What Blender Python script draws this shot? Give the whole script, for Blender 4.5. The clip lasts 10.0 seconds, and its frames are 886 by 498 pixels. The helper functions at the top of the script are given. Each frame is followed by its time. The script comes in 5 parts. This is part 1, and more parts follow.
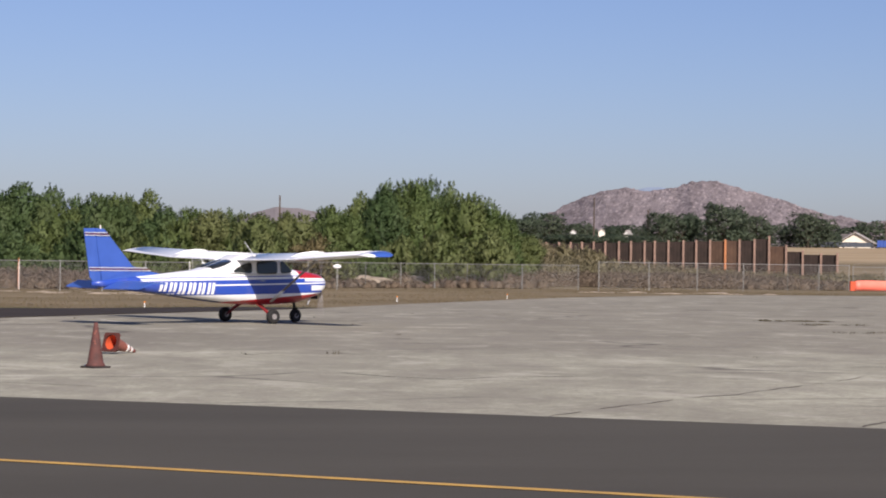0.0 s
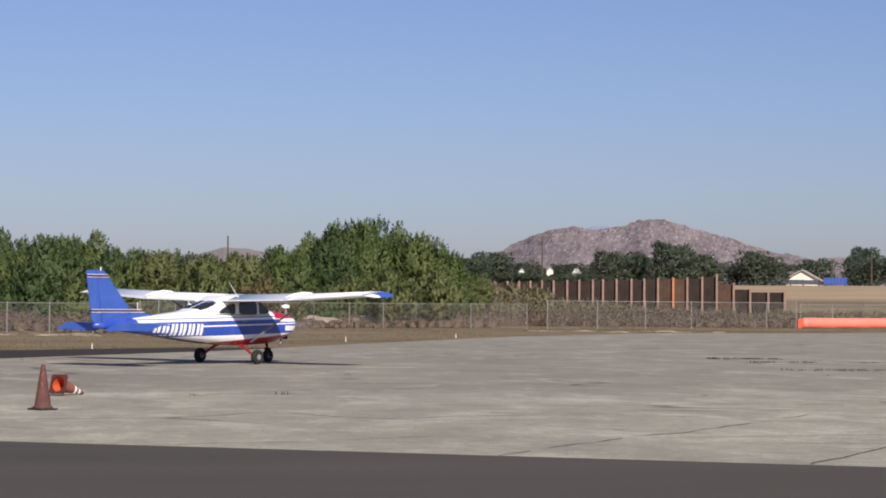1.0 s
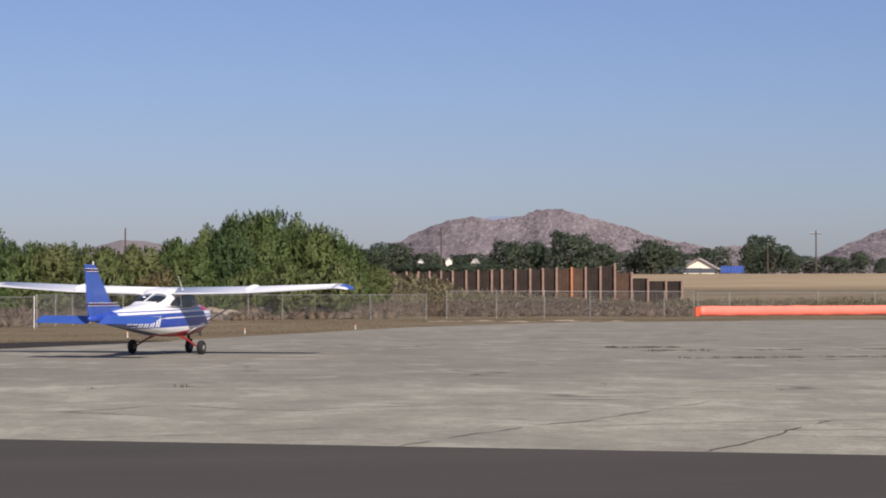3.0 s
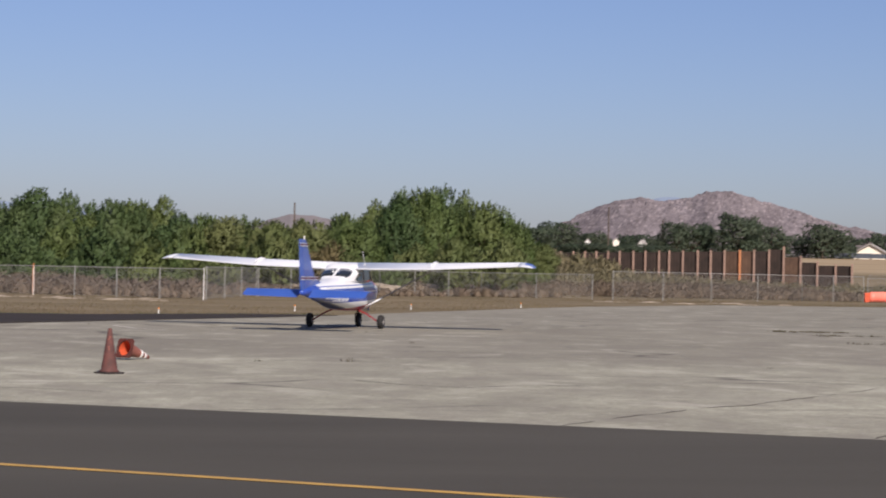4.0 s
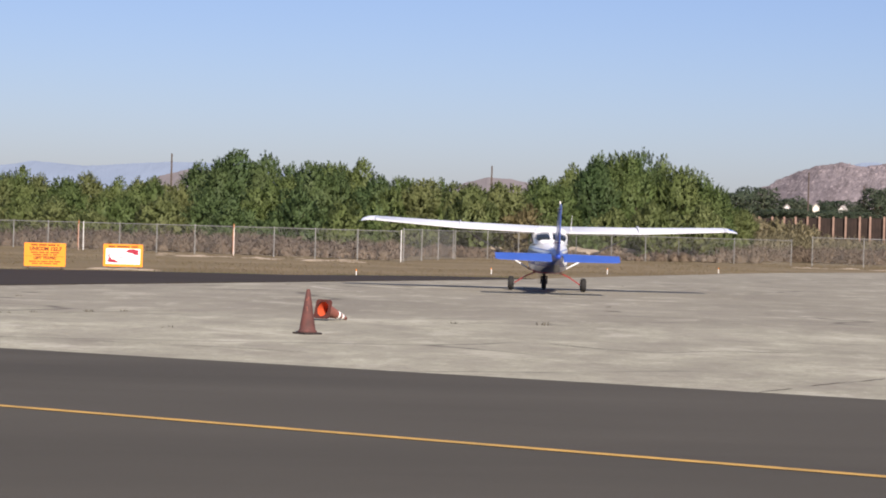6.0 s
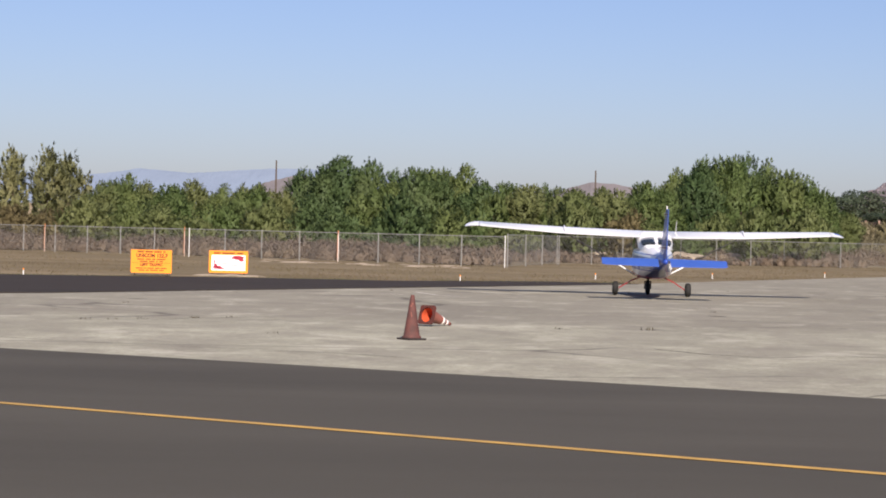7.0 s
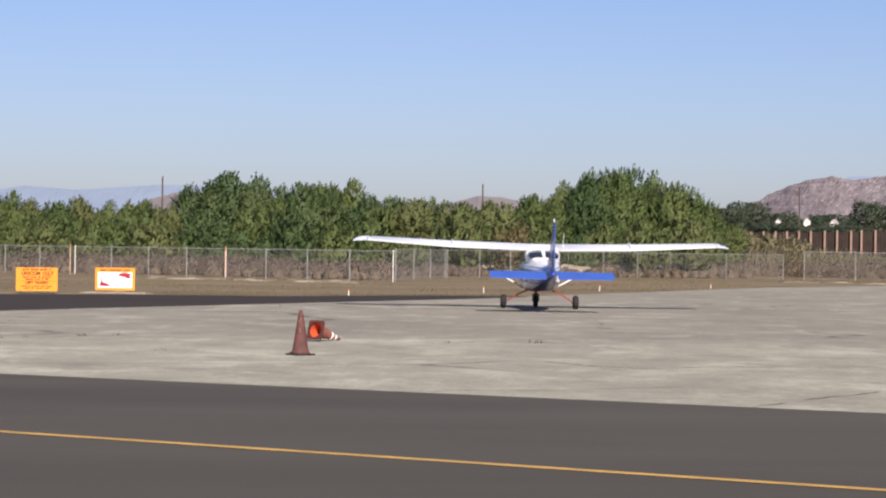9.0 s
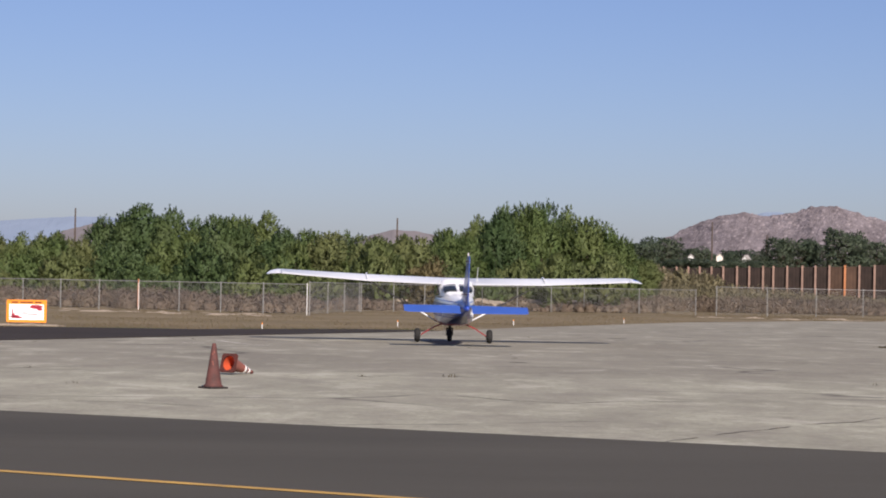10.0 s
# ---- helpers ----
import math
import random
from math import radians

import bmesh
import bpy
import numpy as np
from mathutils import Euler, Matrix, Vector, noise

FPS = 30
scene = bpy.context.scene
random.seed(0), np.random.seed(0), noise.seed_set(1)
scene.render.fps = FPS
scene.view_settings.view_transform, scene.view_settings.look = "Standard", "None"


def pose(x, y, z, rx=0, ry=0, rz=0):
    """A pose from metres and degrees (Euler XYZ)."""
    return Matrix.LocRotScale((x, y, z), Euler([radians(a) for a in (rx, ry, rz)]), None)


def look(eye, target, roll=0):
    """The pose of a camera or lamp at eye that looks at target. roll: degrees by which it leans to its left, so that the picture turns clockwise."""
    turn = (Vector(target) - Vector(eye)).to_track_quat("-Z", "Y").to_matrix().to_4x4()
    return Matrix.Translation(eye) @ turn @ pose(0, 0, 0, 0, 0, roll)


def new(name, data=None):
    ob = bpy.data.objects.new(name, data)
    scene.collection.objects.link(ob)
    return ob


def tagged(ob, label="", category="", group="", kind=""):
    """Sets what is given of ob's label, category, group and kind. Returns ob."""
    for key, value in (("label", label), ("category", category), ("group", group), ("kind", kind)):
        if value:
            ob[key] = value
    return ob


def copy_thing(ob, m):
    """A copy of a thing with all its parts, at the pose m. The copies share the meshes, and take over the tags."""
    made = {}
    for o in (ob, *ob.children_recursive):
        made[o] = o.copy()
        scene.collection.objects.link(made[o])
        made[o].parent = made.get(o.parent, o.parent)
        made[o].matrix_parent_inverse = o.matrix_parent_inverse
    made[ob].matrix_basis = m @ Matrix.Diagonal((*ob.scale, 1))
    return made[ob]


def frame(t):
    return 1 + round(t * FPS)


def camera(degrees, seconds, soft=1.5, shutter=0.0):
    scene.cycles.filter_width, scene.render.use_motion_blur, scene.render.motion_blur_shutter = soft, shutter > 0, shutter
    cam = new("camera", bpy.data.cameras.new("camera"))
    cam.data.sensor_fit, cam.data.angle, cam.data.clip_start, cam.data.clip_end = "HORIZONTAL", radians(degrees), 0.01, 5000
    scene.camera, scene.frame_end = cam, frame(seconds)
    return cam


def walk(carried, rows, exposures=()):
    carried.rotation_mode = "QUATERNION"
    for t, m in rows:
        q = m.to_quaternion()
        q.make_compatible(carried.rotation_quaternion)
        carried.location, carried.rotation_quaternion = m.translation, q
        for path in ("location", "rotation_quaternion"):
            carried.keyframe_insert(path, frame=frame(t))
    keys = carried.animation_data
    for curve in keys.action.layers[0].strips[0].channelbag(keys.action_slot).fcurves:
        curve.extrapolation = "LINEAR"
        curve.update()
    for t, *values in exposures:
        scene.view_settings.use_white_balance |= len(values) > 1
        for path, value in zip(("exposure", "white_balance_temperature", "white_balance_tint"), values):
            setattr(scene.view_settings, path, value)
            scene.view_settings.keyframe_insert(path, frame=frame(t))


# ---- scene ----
cam = camera(22.6, 10.0, soft=1.85, shutter=0.25)
EYE = (0.0, 0.0, 1.65)
# seconds, pan (left positive), tilt, roll in degrees
TURNS = [
    (0, -6.912, 0.407, 0.690), (0.5, -8.095, 0.865, 0.368), (1, -8.234, 1.440, 0.378), (1.5, -8.422, 1.569, -0.317),
    (2, -10.509, 1.439, -0.476), (2.2, -11.399, 1.364, -0.368), (3.3, -9.970, 1.187, 0.358), (3.5, -8.890, 1.212, 0.560),
    (4, -6.539, 0.616, 1.100), (4.5, -3.990, -0.508, 1.285), (5, -1.977, -1.205, 0.750), (6.3, -1.046, -0.330, 2.119),
    (6.5, -0.164, -0.358, 2.060), (7, 1.202, -0.373, 1.387), (7.5, 0.000, -0.622, 2.428), (8, -0.591, -1.049, 1.951),
    (8.5, -0.813, -1.538, 1.592), (9, -1.683, 0.054, 0.837), (9.5, -3.118, 1.145, 0.715), (10, -3.883, 0.963, 1.124),
]


def aim(pan, tilt, roll):
    a, e = radians(pan), radians(tilt)
    way = Vector((-math.sin(a) * math.cos(e), math.cos(a) * math.cos(e), math.sin(e)))
    return look(EYE, Vector(EYE) + 100 * way, roll)


EXPOSURES = [(0, 0.38, 6450, 17.5), (1.5, 0.29, 6450, 17.5), (2, 0.28, 6450, 17.5), (3.5, 0.27, 6450, 17.5), (4, 0.28, 6480, 17.2), (4.5, 0.54, 6450, 16.6), (5, 0.67, 6560, 16.5), (6.5, 0.62, 6640, 16.4), (8.5, 0.61, 6640, 16.4), (9, 0.64, 6540, 16.7), (9.5, 0.37, 6480, 17.5), (10, 0.35, 6450, 17.5)]
walk(cam, [(t, aim(a, e, r)) for t, a, e, r in TURNS], EXPOSURES)

# ---- light ----
SUN_EL, SUN_AZ = 34.0, 169.0  # azimuth clockwise from +y
world = bpy.data.worlds.new("sky")
scene.world = world
world.use_nodes = True
wn = world.node_tree
sky = wn.nodes.new("ShaderNodeTexSky")
sky.sky_type = "NISHITA"
sky.sun_disc = False
sky.sun_elevation, sky.sun_rotation = radians(SUN_EL), radians(SUN_AZ)
sky.air_density, sky.dust_density, sky.ozone_density = 1.0, 0.75, 4.0
wn.nodes["Background"].inputs[1].default_value = 0.064
tint = wn.nodes.new("ShaderNodeMix")
tint.data_type, tint.blend_type = "RGBA", "MULTIPLY"
tint.inputs[0].default_value = 1.0
tint.inputs[7].default_value = (0.905, 0.905, 1.11, 1)
wn.links.new(sky.outputs[0], tint.inputs[6])
wn.links.new(tint.outputs[2], wn.nodes["Background"].inputs[0])
sun = new("sun", bpy.data.lights.new("sun", "SUN"))
sun.data.energy, sun.data.angle, sun.data.color = 5.0, radians(0.55), (1.0, 0.93, 0.82)
sd = Vector((math.sin(radians(SUN_AZ)) * math.cos(radians(SUN_EL)), math.cos(radians(SUN_AZ)) * math.cos(radians(SUN_EL)), math.sin(radians(SUN_EL))))
sun.matrix_world = look(sd * 50, (0, 0, 0))


# ---- materials ----
def nodes_of(name):
    m = bpy.data.materials.new(name)
    m.use_nodes = True
    t = m.node_tree
    return m, t, t.nodes["Principled BSDF"]


def add(t, kind, **values):
    n = t.nodes.new(kind)
    for k, v in values.items():
        if k == "operation":
            n.operation = v
        elif k == "data_type":
            n.data_type = v
        elif k == "blend_type":
            n.blend_type = v
        elif k == "feature":
            n.feature = v
        else:
            n.inputs[k].default_value = v
    return n


def coords(t, scale=(1, 1, 1), kind="Object"):
    c = t.nodes.new("ShaderNodeTexCoord")
    m = t.nodes.new("ShaderNodeMapping")
    m.inputs["Scale"].default_value = scale
    t.links.new(c.outputs[kind], m.inputs["Vector"])
    return m.outputs[0]


def ramp(t, src, stops):
    r = t.nodes.new("ShaderNodeValToRGB")
    e = r.color_ramp.elements
    while len(e) < len(stops):
        e.new(0.5)
    for s, (p, c) in zip(e, stops):
        s.position = p
        s.color = (*c, 1) if len(c) == 3 else c
    t.links.new(src, r.inputs[0])
    return r.outputs[0]


def noise_out(t, vec, scale, detail=4.0, rough=0.6, dist=0.0):
    n = add(t, "ShaderNodeTexNoise", Scale=scale, Detail=detail, Roughness=rough, Distortion=dist)
    t.links.new(vec, n.inputs["Vector"])
    return n.outputs["Fac"]


def mixc(t, fac, a, b, how="MIX"):
    m = t.nodes.new("ShaderNodeMix")
    m.data_type, m.blend_type = "RGBA", how
    for sock, v in ((m.inputs[0], fac), (m.inputs[6], a), (m.inputs[7], b)):
        if hasattr(v, "node"):
            t.links.new(v, sock)
        elif isinstance(v, tuple):
            sock.default_value = (*v, 1)
        else:
            sock.default_value = v
    return m.outputs[2]


def bump(t, b, src, strength, dist):
    n = add(t, "ShaderNodeBump", Strength=strength, Distance=dist)
    t.links.new(src, n.inputs["Height"])
    t.links.new(n.outputs[0], b.inputs["Normal"])


def plain(name, colour, rough=0.6, metal=0.0, vary=0.12, scale=6.0, bumpy=0.15, dirt=None, spec=0.4, coat=0.0):
    """Paint, plastic, metal or wood with grain and stains at two scales."""
    m, t, b = nodes_of(name)
    v = coords(t)
    n1 = noise_out(t, v, scale, 6)
    n2 = noise_out(t, v, scale * 9, 3)
    dark = tuple(c * (1 - vary * 1.6) for c in colour) if dirt is None else dirt
    light = tuple(min(1, c * (1 + vary * 0.7)) for c in colour)
    c1 = mixc(t, ramp(t, n1, [(0.3, (0, 0, 0)), (0.72, (1, 1, 1))]), dark, light)
    c2 = mixc(t, 0.25, c1, mixc(t, n2, tuple(c * 0.8 for c in colour), light))
    t.links.new(c2, b.inputs["Base Color"])
    b.inputs["Roughness"].default_value, b.inputs["Metallic"].default_value = rough, metal
    b.inputs["Specular IOR Level"].default_value = spec
    b.inputs["Coat Weight"].default_value = coat
    bump(t, b, n2, bumpy, 0.004)
    return m


def apron_material():
    m, t, b = nodes_of("weathered_apron")
    v = coords(t)
    streak = coords(t, (0.95, 0.72, 1.0))
    broad = noise_out(t, streak, 0.16, 6, 0.62, 0.5)
    mid = noise_out(t, streak, 0.9, 6, 0.66, 0.4)
    grit = noise_out(t, v, 16.0, 5, 0.7)
    # older greyer surfacing further out, paler seal near the taxiway
    sx = t.nodes.new("ShaderNodeSeparateXYZ")
    t.links.new(v, sx.inputs[0])
    a = add(t, "ShaderNodeMath", operation="MULTIPLY_ADD")
    t.links.new(mid, a.inputs[0])
    a.inputs[1].default_value = 4.0
    t.links.new(sx.outputs[1], a.inputs[2])
    band = add(t, "ShaderNodeMapRange", **{"From Min": 42.0, "From Max": 45.5})
    t.links.new(a.outputs[0], band.inputs[0])
    near = mixc(t, ramp(t, broad, [(0.32, (0, 0, 0)), (0.62, (1, 1, 1))]), (0.2736, 0.2651, 0.1979), (0.4028, 0.3933, 0.2964))
    far = mixc(t, ramp(t, broad, [(0.34, (0, 0, 0)), (0.66, (1, 1, 1))]), (0.2166, 0.2042, 0.1532), (0.3116, 0.2964, 0.2262))
    base = mixc(t, band.outputs[0], near, far)
    base = mixc(t, ramp(t, mid, [(0.48, (0, 0, 0)), (0.70, (0.58, 0.58, 0.58))]), base, (0.165, 0.145, 0.118))
    base = mixc(t, ramp(t, grit, [(0.40, (0.5, 0.5, 0.5)), (0.56, (0, 0, 0))]), base, (0.20, 0.18, 0.145))
    fleck = noise_out(t, v, 5.0, 7, 0.75)
    base = mixc(t, ramp(t, fleck, [(0.38, (0.5, 0.5, 0.5)), (0.48, (0, 0, 0))]), base, (0.175, 0.155, 0.125))
    base = mixc(t, ramp(t, fleck, [(0.56, (0, 0, 0)), (0.68, (0.55, 0.55, 0.55))]), base, (0.50, 0.47, 0.40))
    mott = noise_out(t, coords(t, (1.1, 0.7, 1.0)), 0.55, 8, 0.72, 0.3)
    base = mixc(t, ramp(t, mott, [(0.40, (0.45, 0.45, 0.45)), (0.56, (0, 0, 0))]), base, (0.20, 0.178, 0.148))
    base = mixc(t, ramp(t, mott, [(0.54, (0, 0, 0)), (0.72, (0.7, 0.7, 0.7))]), base, (0.49, 0.46, 0.385))
    # cracks
    cr = coords(t, (0.085, 0.22, 1.0))
    wob = add(t, "ShaderNodeTexNoise", Scale=2.2, Detail=5.0)
    t.links.new(cr, wob.inputs["Vector"])
    warp = mixc(t, 0.16, cr, wob.outputs["Color"])
    vo = add(t, "ShaderNodeTexVoronoi", feature="DISTANCE_TO_EDGE", Scale=1.0)
    t.links.new(warp, vo.inputs["Vector"])
    crack = ramp(t, vo.outputs["Distance"], [(0.0, (1, 1, 1)), (0.013, (0, 0, 0))])
    gate = mixc(t, 1.0, crack, ramp(t, noise_out(t, v, 0.12, 4, 0.6), [(0.47, (0, 0, 0)), (0.56, (0.85, 0.85, 0.85))]), "MULTIPLY")
    col = mixc(t, gate, base, (0.075, 0.066, 0.055))
    t.links.new(col, b.inputs["Base Color"])
    b.inputs["Roughness"].default_value = 0.92
    b.inputs["Specular IOR Level"].default_value = 0.2
    bump(t, b, grit, 0.5, 0.01)
    return m


def asphalt_material(name, dark, light):
    m, t, b = nodes_of(name)
    v = coords(t)
    streak = coords(t, (0.25, 1, 1))
    n1 = noise_out(t, streak, 0.35, 6, 0.6)
    n2 = noise_out(t, v, 70, 3, 0.7)
    c = mixc(t, ramp(t, n1, [(0.3, (0, 0, 0)), (0.7, (1, 1, 1))]), dark, light)
    c = mixc(t, ramp(t, n2, [(0.35, (0.45, 0.45, 0.45)), (0.7, (0, 0, 0))]), c, tuple(x * 0.55 for x in dark))
    t.links.new(c, b.inputs["Base Color"])
    b.inputs["Roughness"].default_value = 0.88
    b.inputs["Specular IOR Level"].default_value = 0.25
    bump(t, b, n2, 0.5, 0.006)
    return m


def ground_material():
    m, t, b = nodes_of("dry_earth_and_grass")
    v = coords(t)
    streak = coords(t, (0.35, 1, 1))
    n1 = noise_out(t, streak, 0.12, 6, 0.65)
    n2 = noise_out(t, v, 1.6, 6, 0.7)
    n3 = noise_out(t, v, 14, 4, 0.7)
    c = mixc(t, ramp(t, n1, [(0.35, (0, 0, 0)), (0.65, (1, 1, 1))]), (0.150, 0.114, 0.066), (0.285, 0.222, 0.142))
    c = mixc(t, ramp(t, n2, [(0.42, (0, 0, 0)), (0.66, (0.6, 0.6, 0.6))]), c, (0.130, 0.118, 0.062))
    c = mixc(t, ramp(t, n3, [(0.35, (0.6, 0.6, 0.6)), (0.6, (0, 0, 0))]), c, (0.10, 0.078, 0.045))
    # stubble field on the rise
    sx = t.nodes.new("ShaderNodeSeparateXYZ")
    t.links.new(v, sx.inputs[0])
    mr = add(t, "ShaderNodeMapRange", **{"From Min": 2.2, "From Max": 2.9})
    t.links.new(sx.outputs[2], mr.inputs[0])
    field = mixc(t, ramp(t, n1, [(0.4, (0, 0, 0)), (0.6, (1, 1, 1))]), (0.30, 0.225, 0.135), (0.385, 0.30, 0.19))
    c = mixc(t, mr.outputs[0], c, field)
    t.links.new(c, b.inputs["Base Color"])
    b.inputs["Roughness"].default_value = 0.95
    b.inputs["Specular IOR Level"].default_value = 0.1
    bump(t, b, n2, 0.6, 0.08)
    return m


def leaf_material(name, dark, light, dry):
    m, t, b = nodes_of(name)
    oi = t.nodes.new("ShaderNodeObjectInfo")
    geo = t.nodes.new("ShaderNodeNewGeometry")
    c = mixc(t, geo.outputs["Random Per Island"], dark, light)
    n = noise_out(t, coords(t), 0.55, 3)
    c = mixc(t, ramp(t, n, [(0.45, (0, 0, 0)), (0.75, (0.5, 0.5, 0.5))]), c, dry)
    wide = noise_out(t, coords(t), 0.13, 2)
    c = mixc(t, ramp(t, wide, [(0.45, (0, 0, 0)), (0.65, (0.45, 0.45, 0.45))]), c, tuple(q * 1.15 for q in dry))
    c = mixc(t, ramp(t, oi.outputs["Random"], [(0.25, (0, 0, 0)), (1.0, (0.8, 0.8, 0.8))]), c, tuple((a + d) / 2 for a, d in zip(light, dry)))
    c = mixc(t, ramp(t, oi.outputs["Random"], [(0.0, (0.45, 0.45, 0.45)), (0.35, (0, 0, 0))]), c, tuple(a * 0.8 for a in dark))
    t.links.new(c, b.inputs["Base Color"])
    b.inputs["Roughness"].default_value = 0.6
    b.inputs["Specular IOR Level"].default_value = 0.25
    tr = t.nodes.new("ShaderNodeBsdfTranslucent")
    t.links.new(c, tr.inputs[0])
    mx = t.nodes.new("ShaderNodeMixShader")
    mx.inputs[0].default_value = 0.5
    t.links.new(b.outputs[0], mx.inputs[1])
    t.links.new(tr.outputs[0], mx.inputs[2])
    t.links.new(mx.outputs[0], t.nodes["Material Output"].inputs[0])
    return m


def rock_material():
    m, t, b = nodes_of("boulder_hill")
    v0 = coords(t)
    turn = t.nodes.new("ShaderNodeMapping")
    turn.inputs["Rotation"].default_value = (0, 0, radians(13.8))
    t.links.new(v0, turn.inputs["Vector"])
    flat = t.nodes.new("ShaderNodeMapping")
    flat.inputs["Scale"].default_value = (1.0, 0.03, 1.0)
    t.links.new(turn.outputs[0], flat.inputs["Vector"])
    v = flat.outputs[0]
    n1 = noise_out(t, v, 0.03, 8, 0.75)
    vo = add(t, "ShaderNodeTexVoronoi", Scale=0.21)
    t.links.new(v, vo.inputs["Vector"])
    c = mixc(t, ramp(t, n1, [(0.38, (0, 0, 0)), (0.62, (1, 1, 1))]), (0.160, 0.135, 0.136), (0.262, 0.225, 0.225))
    c = mixc(t, ramp(t, vo.outputs["Distance"], [(0.12, (0.65, 0.65, 0.65)), (0.42, (0, 0, 0))]), c, (0.407, 0.345, 0.339))
    n2 = noise_out(t, v, 0.20, 5, 0.7)
    c = mixc(t, ramp(t, n2, [(0.50, (0, 0, 0)), (0.60, (0.55, 0.55, 0.55))]), c, (0.102, 0.088, 0.085))
    t.links.new(c, b.inputs["Base Color"])
    b.inputs["Roughness"].default_value = 1.0
    b.inputs["Specular IOR Level"].default_value = 0.05
    bump(t, b, n2, 0.7, 4.0)
    return m


def livery_material():
    """White, blue and red paint in long stripes; x forward, z up in the aircraft's own metres."""
    m, t, b = nodes_of("aircraft_livery")
    v = coords(t)
    sx = t.nodes.new("ShaderNodeSeparateXYZ")
    t.links.new(v, sx.inputs[0])
    X, Z = sx.outputs[0], sx.outputs[2]

    def math2(op, a, c, d=None):
        n = add(t, "ShaderNodeMath", operation=op)
        for k, q in enumerate((a, c, d)):
            if q is None:
                continue
            if hasattr(q, "node"):
                t.links.new(q, n.inputs[k])
            else:
                n.inputs[k].default_value = q
        return n.outputs[0]

    def between(src, lo, hi):
        return math2("MULTIPLY", math2("GREATER_THAN", src, lo), math2("LESS_THAN", src, hi))

    white, blue, red = (0.80, 0.80, 0.79), (0.022, 0.065, 0.36), (0.40, 0.012, 0.018)
    Zs = math2("MULTIPLY_ADD", X, -0.02, Z)  # stripes climb slightly aft
    c = mixc(t, 0.0, white, white)
    c = mixc(t, between(Zs, 1.262, 1.288), c, blue)
    c = mixc(t, between(Zs, 0.80, 1.195), c, blue)
    c = mixc(t, math2("MULTIPLY", between(Zs, 1.045, 1.08), math2("GREATER_THAN", X, -1.5)), c, white)
    # red belly, rising to the nose
    c = mixc(t, math2("LESS_THAN", math2("MULTIPLY_ADD", X, -0.07, Z), 0.665), c, mixc(t, math2("GREATER_THAN", X, -1.3), white, red))
    # red cowl top
    c = mixc(t, math2("MULTIPLY", math2("GREATER_THAN", X, 1.35), math2("GREATER_THAN", Z, 1.24)), c, red)
    c = mixc(t, math2("MULTIPLY", math2("GREATER_THAN", X, 1.55), between(Z, 1.15, 1.24)), c, white)
    c = mixc(t, math2("MULTIPLY", math2("GREATER_THAN", X, 1.80), between(Z, 0.90, 1.04)), c, white)
    # dark blue low belly aft of the cabin, partly its shade painted in
    belly = math2("MULTIPLY", math2("LESS_THAN", math2("MULTIPLY_ADD", X, 0.115, Z), 0.455), math2("LESS_THAN", X, -1.2))
    c = mixc(t, belly, c, (0.022, 0.035, 0.12))
    # blue tail cone
    tail = math2("LESS_THAN", math2("MULTIPLY_ADD", Z, 0.9, X), -2.65)
    c = mixc(t, tail, c, blue)
    n = noise_out(t, v, 3.0, 5)
    c = mixc(t, ramp(t, n, [(0.45, (0, 0, 0)), (0.8, (0.18, 0.18, 0.18))]), c, (0.25, 0.22, 0.19))
    t.links.new(c, b.inputs["Base Color"])
    b.inputs["Roughness"].default_value = 0.32
    b.inputs["Coat Weight"].default_value = 0.3
    return m


def glass_material():
    m, t, b = nodes_of("dark_glazing")
    b.inputs["Base Color"].default_value = (0.02, 0.024, 0.026, 1)
    b.inputs["Roughness"].default_value = 0.06
    b.inputs["Specular IOR Level"].default_value = 0.6
    n = noise_out(t, coords(t), 1.4, 3)
    bump(t, b, n, 0.03, 0.01)
    return m


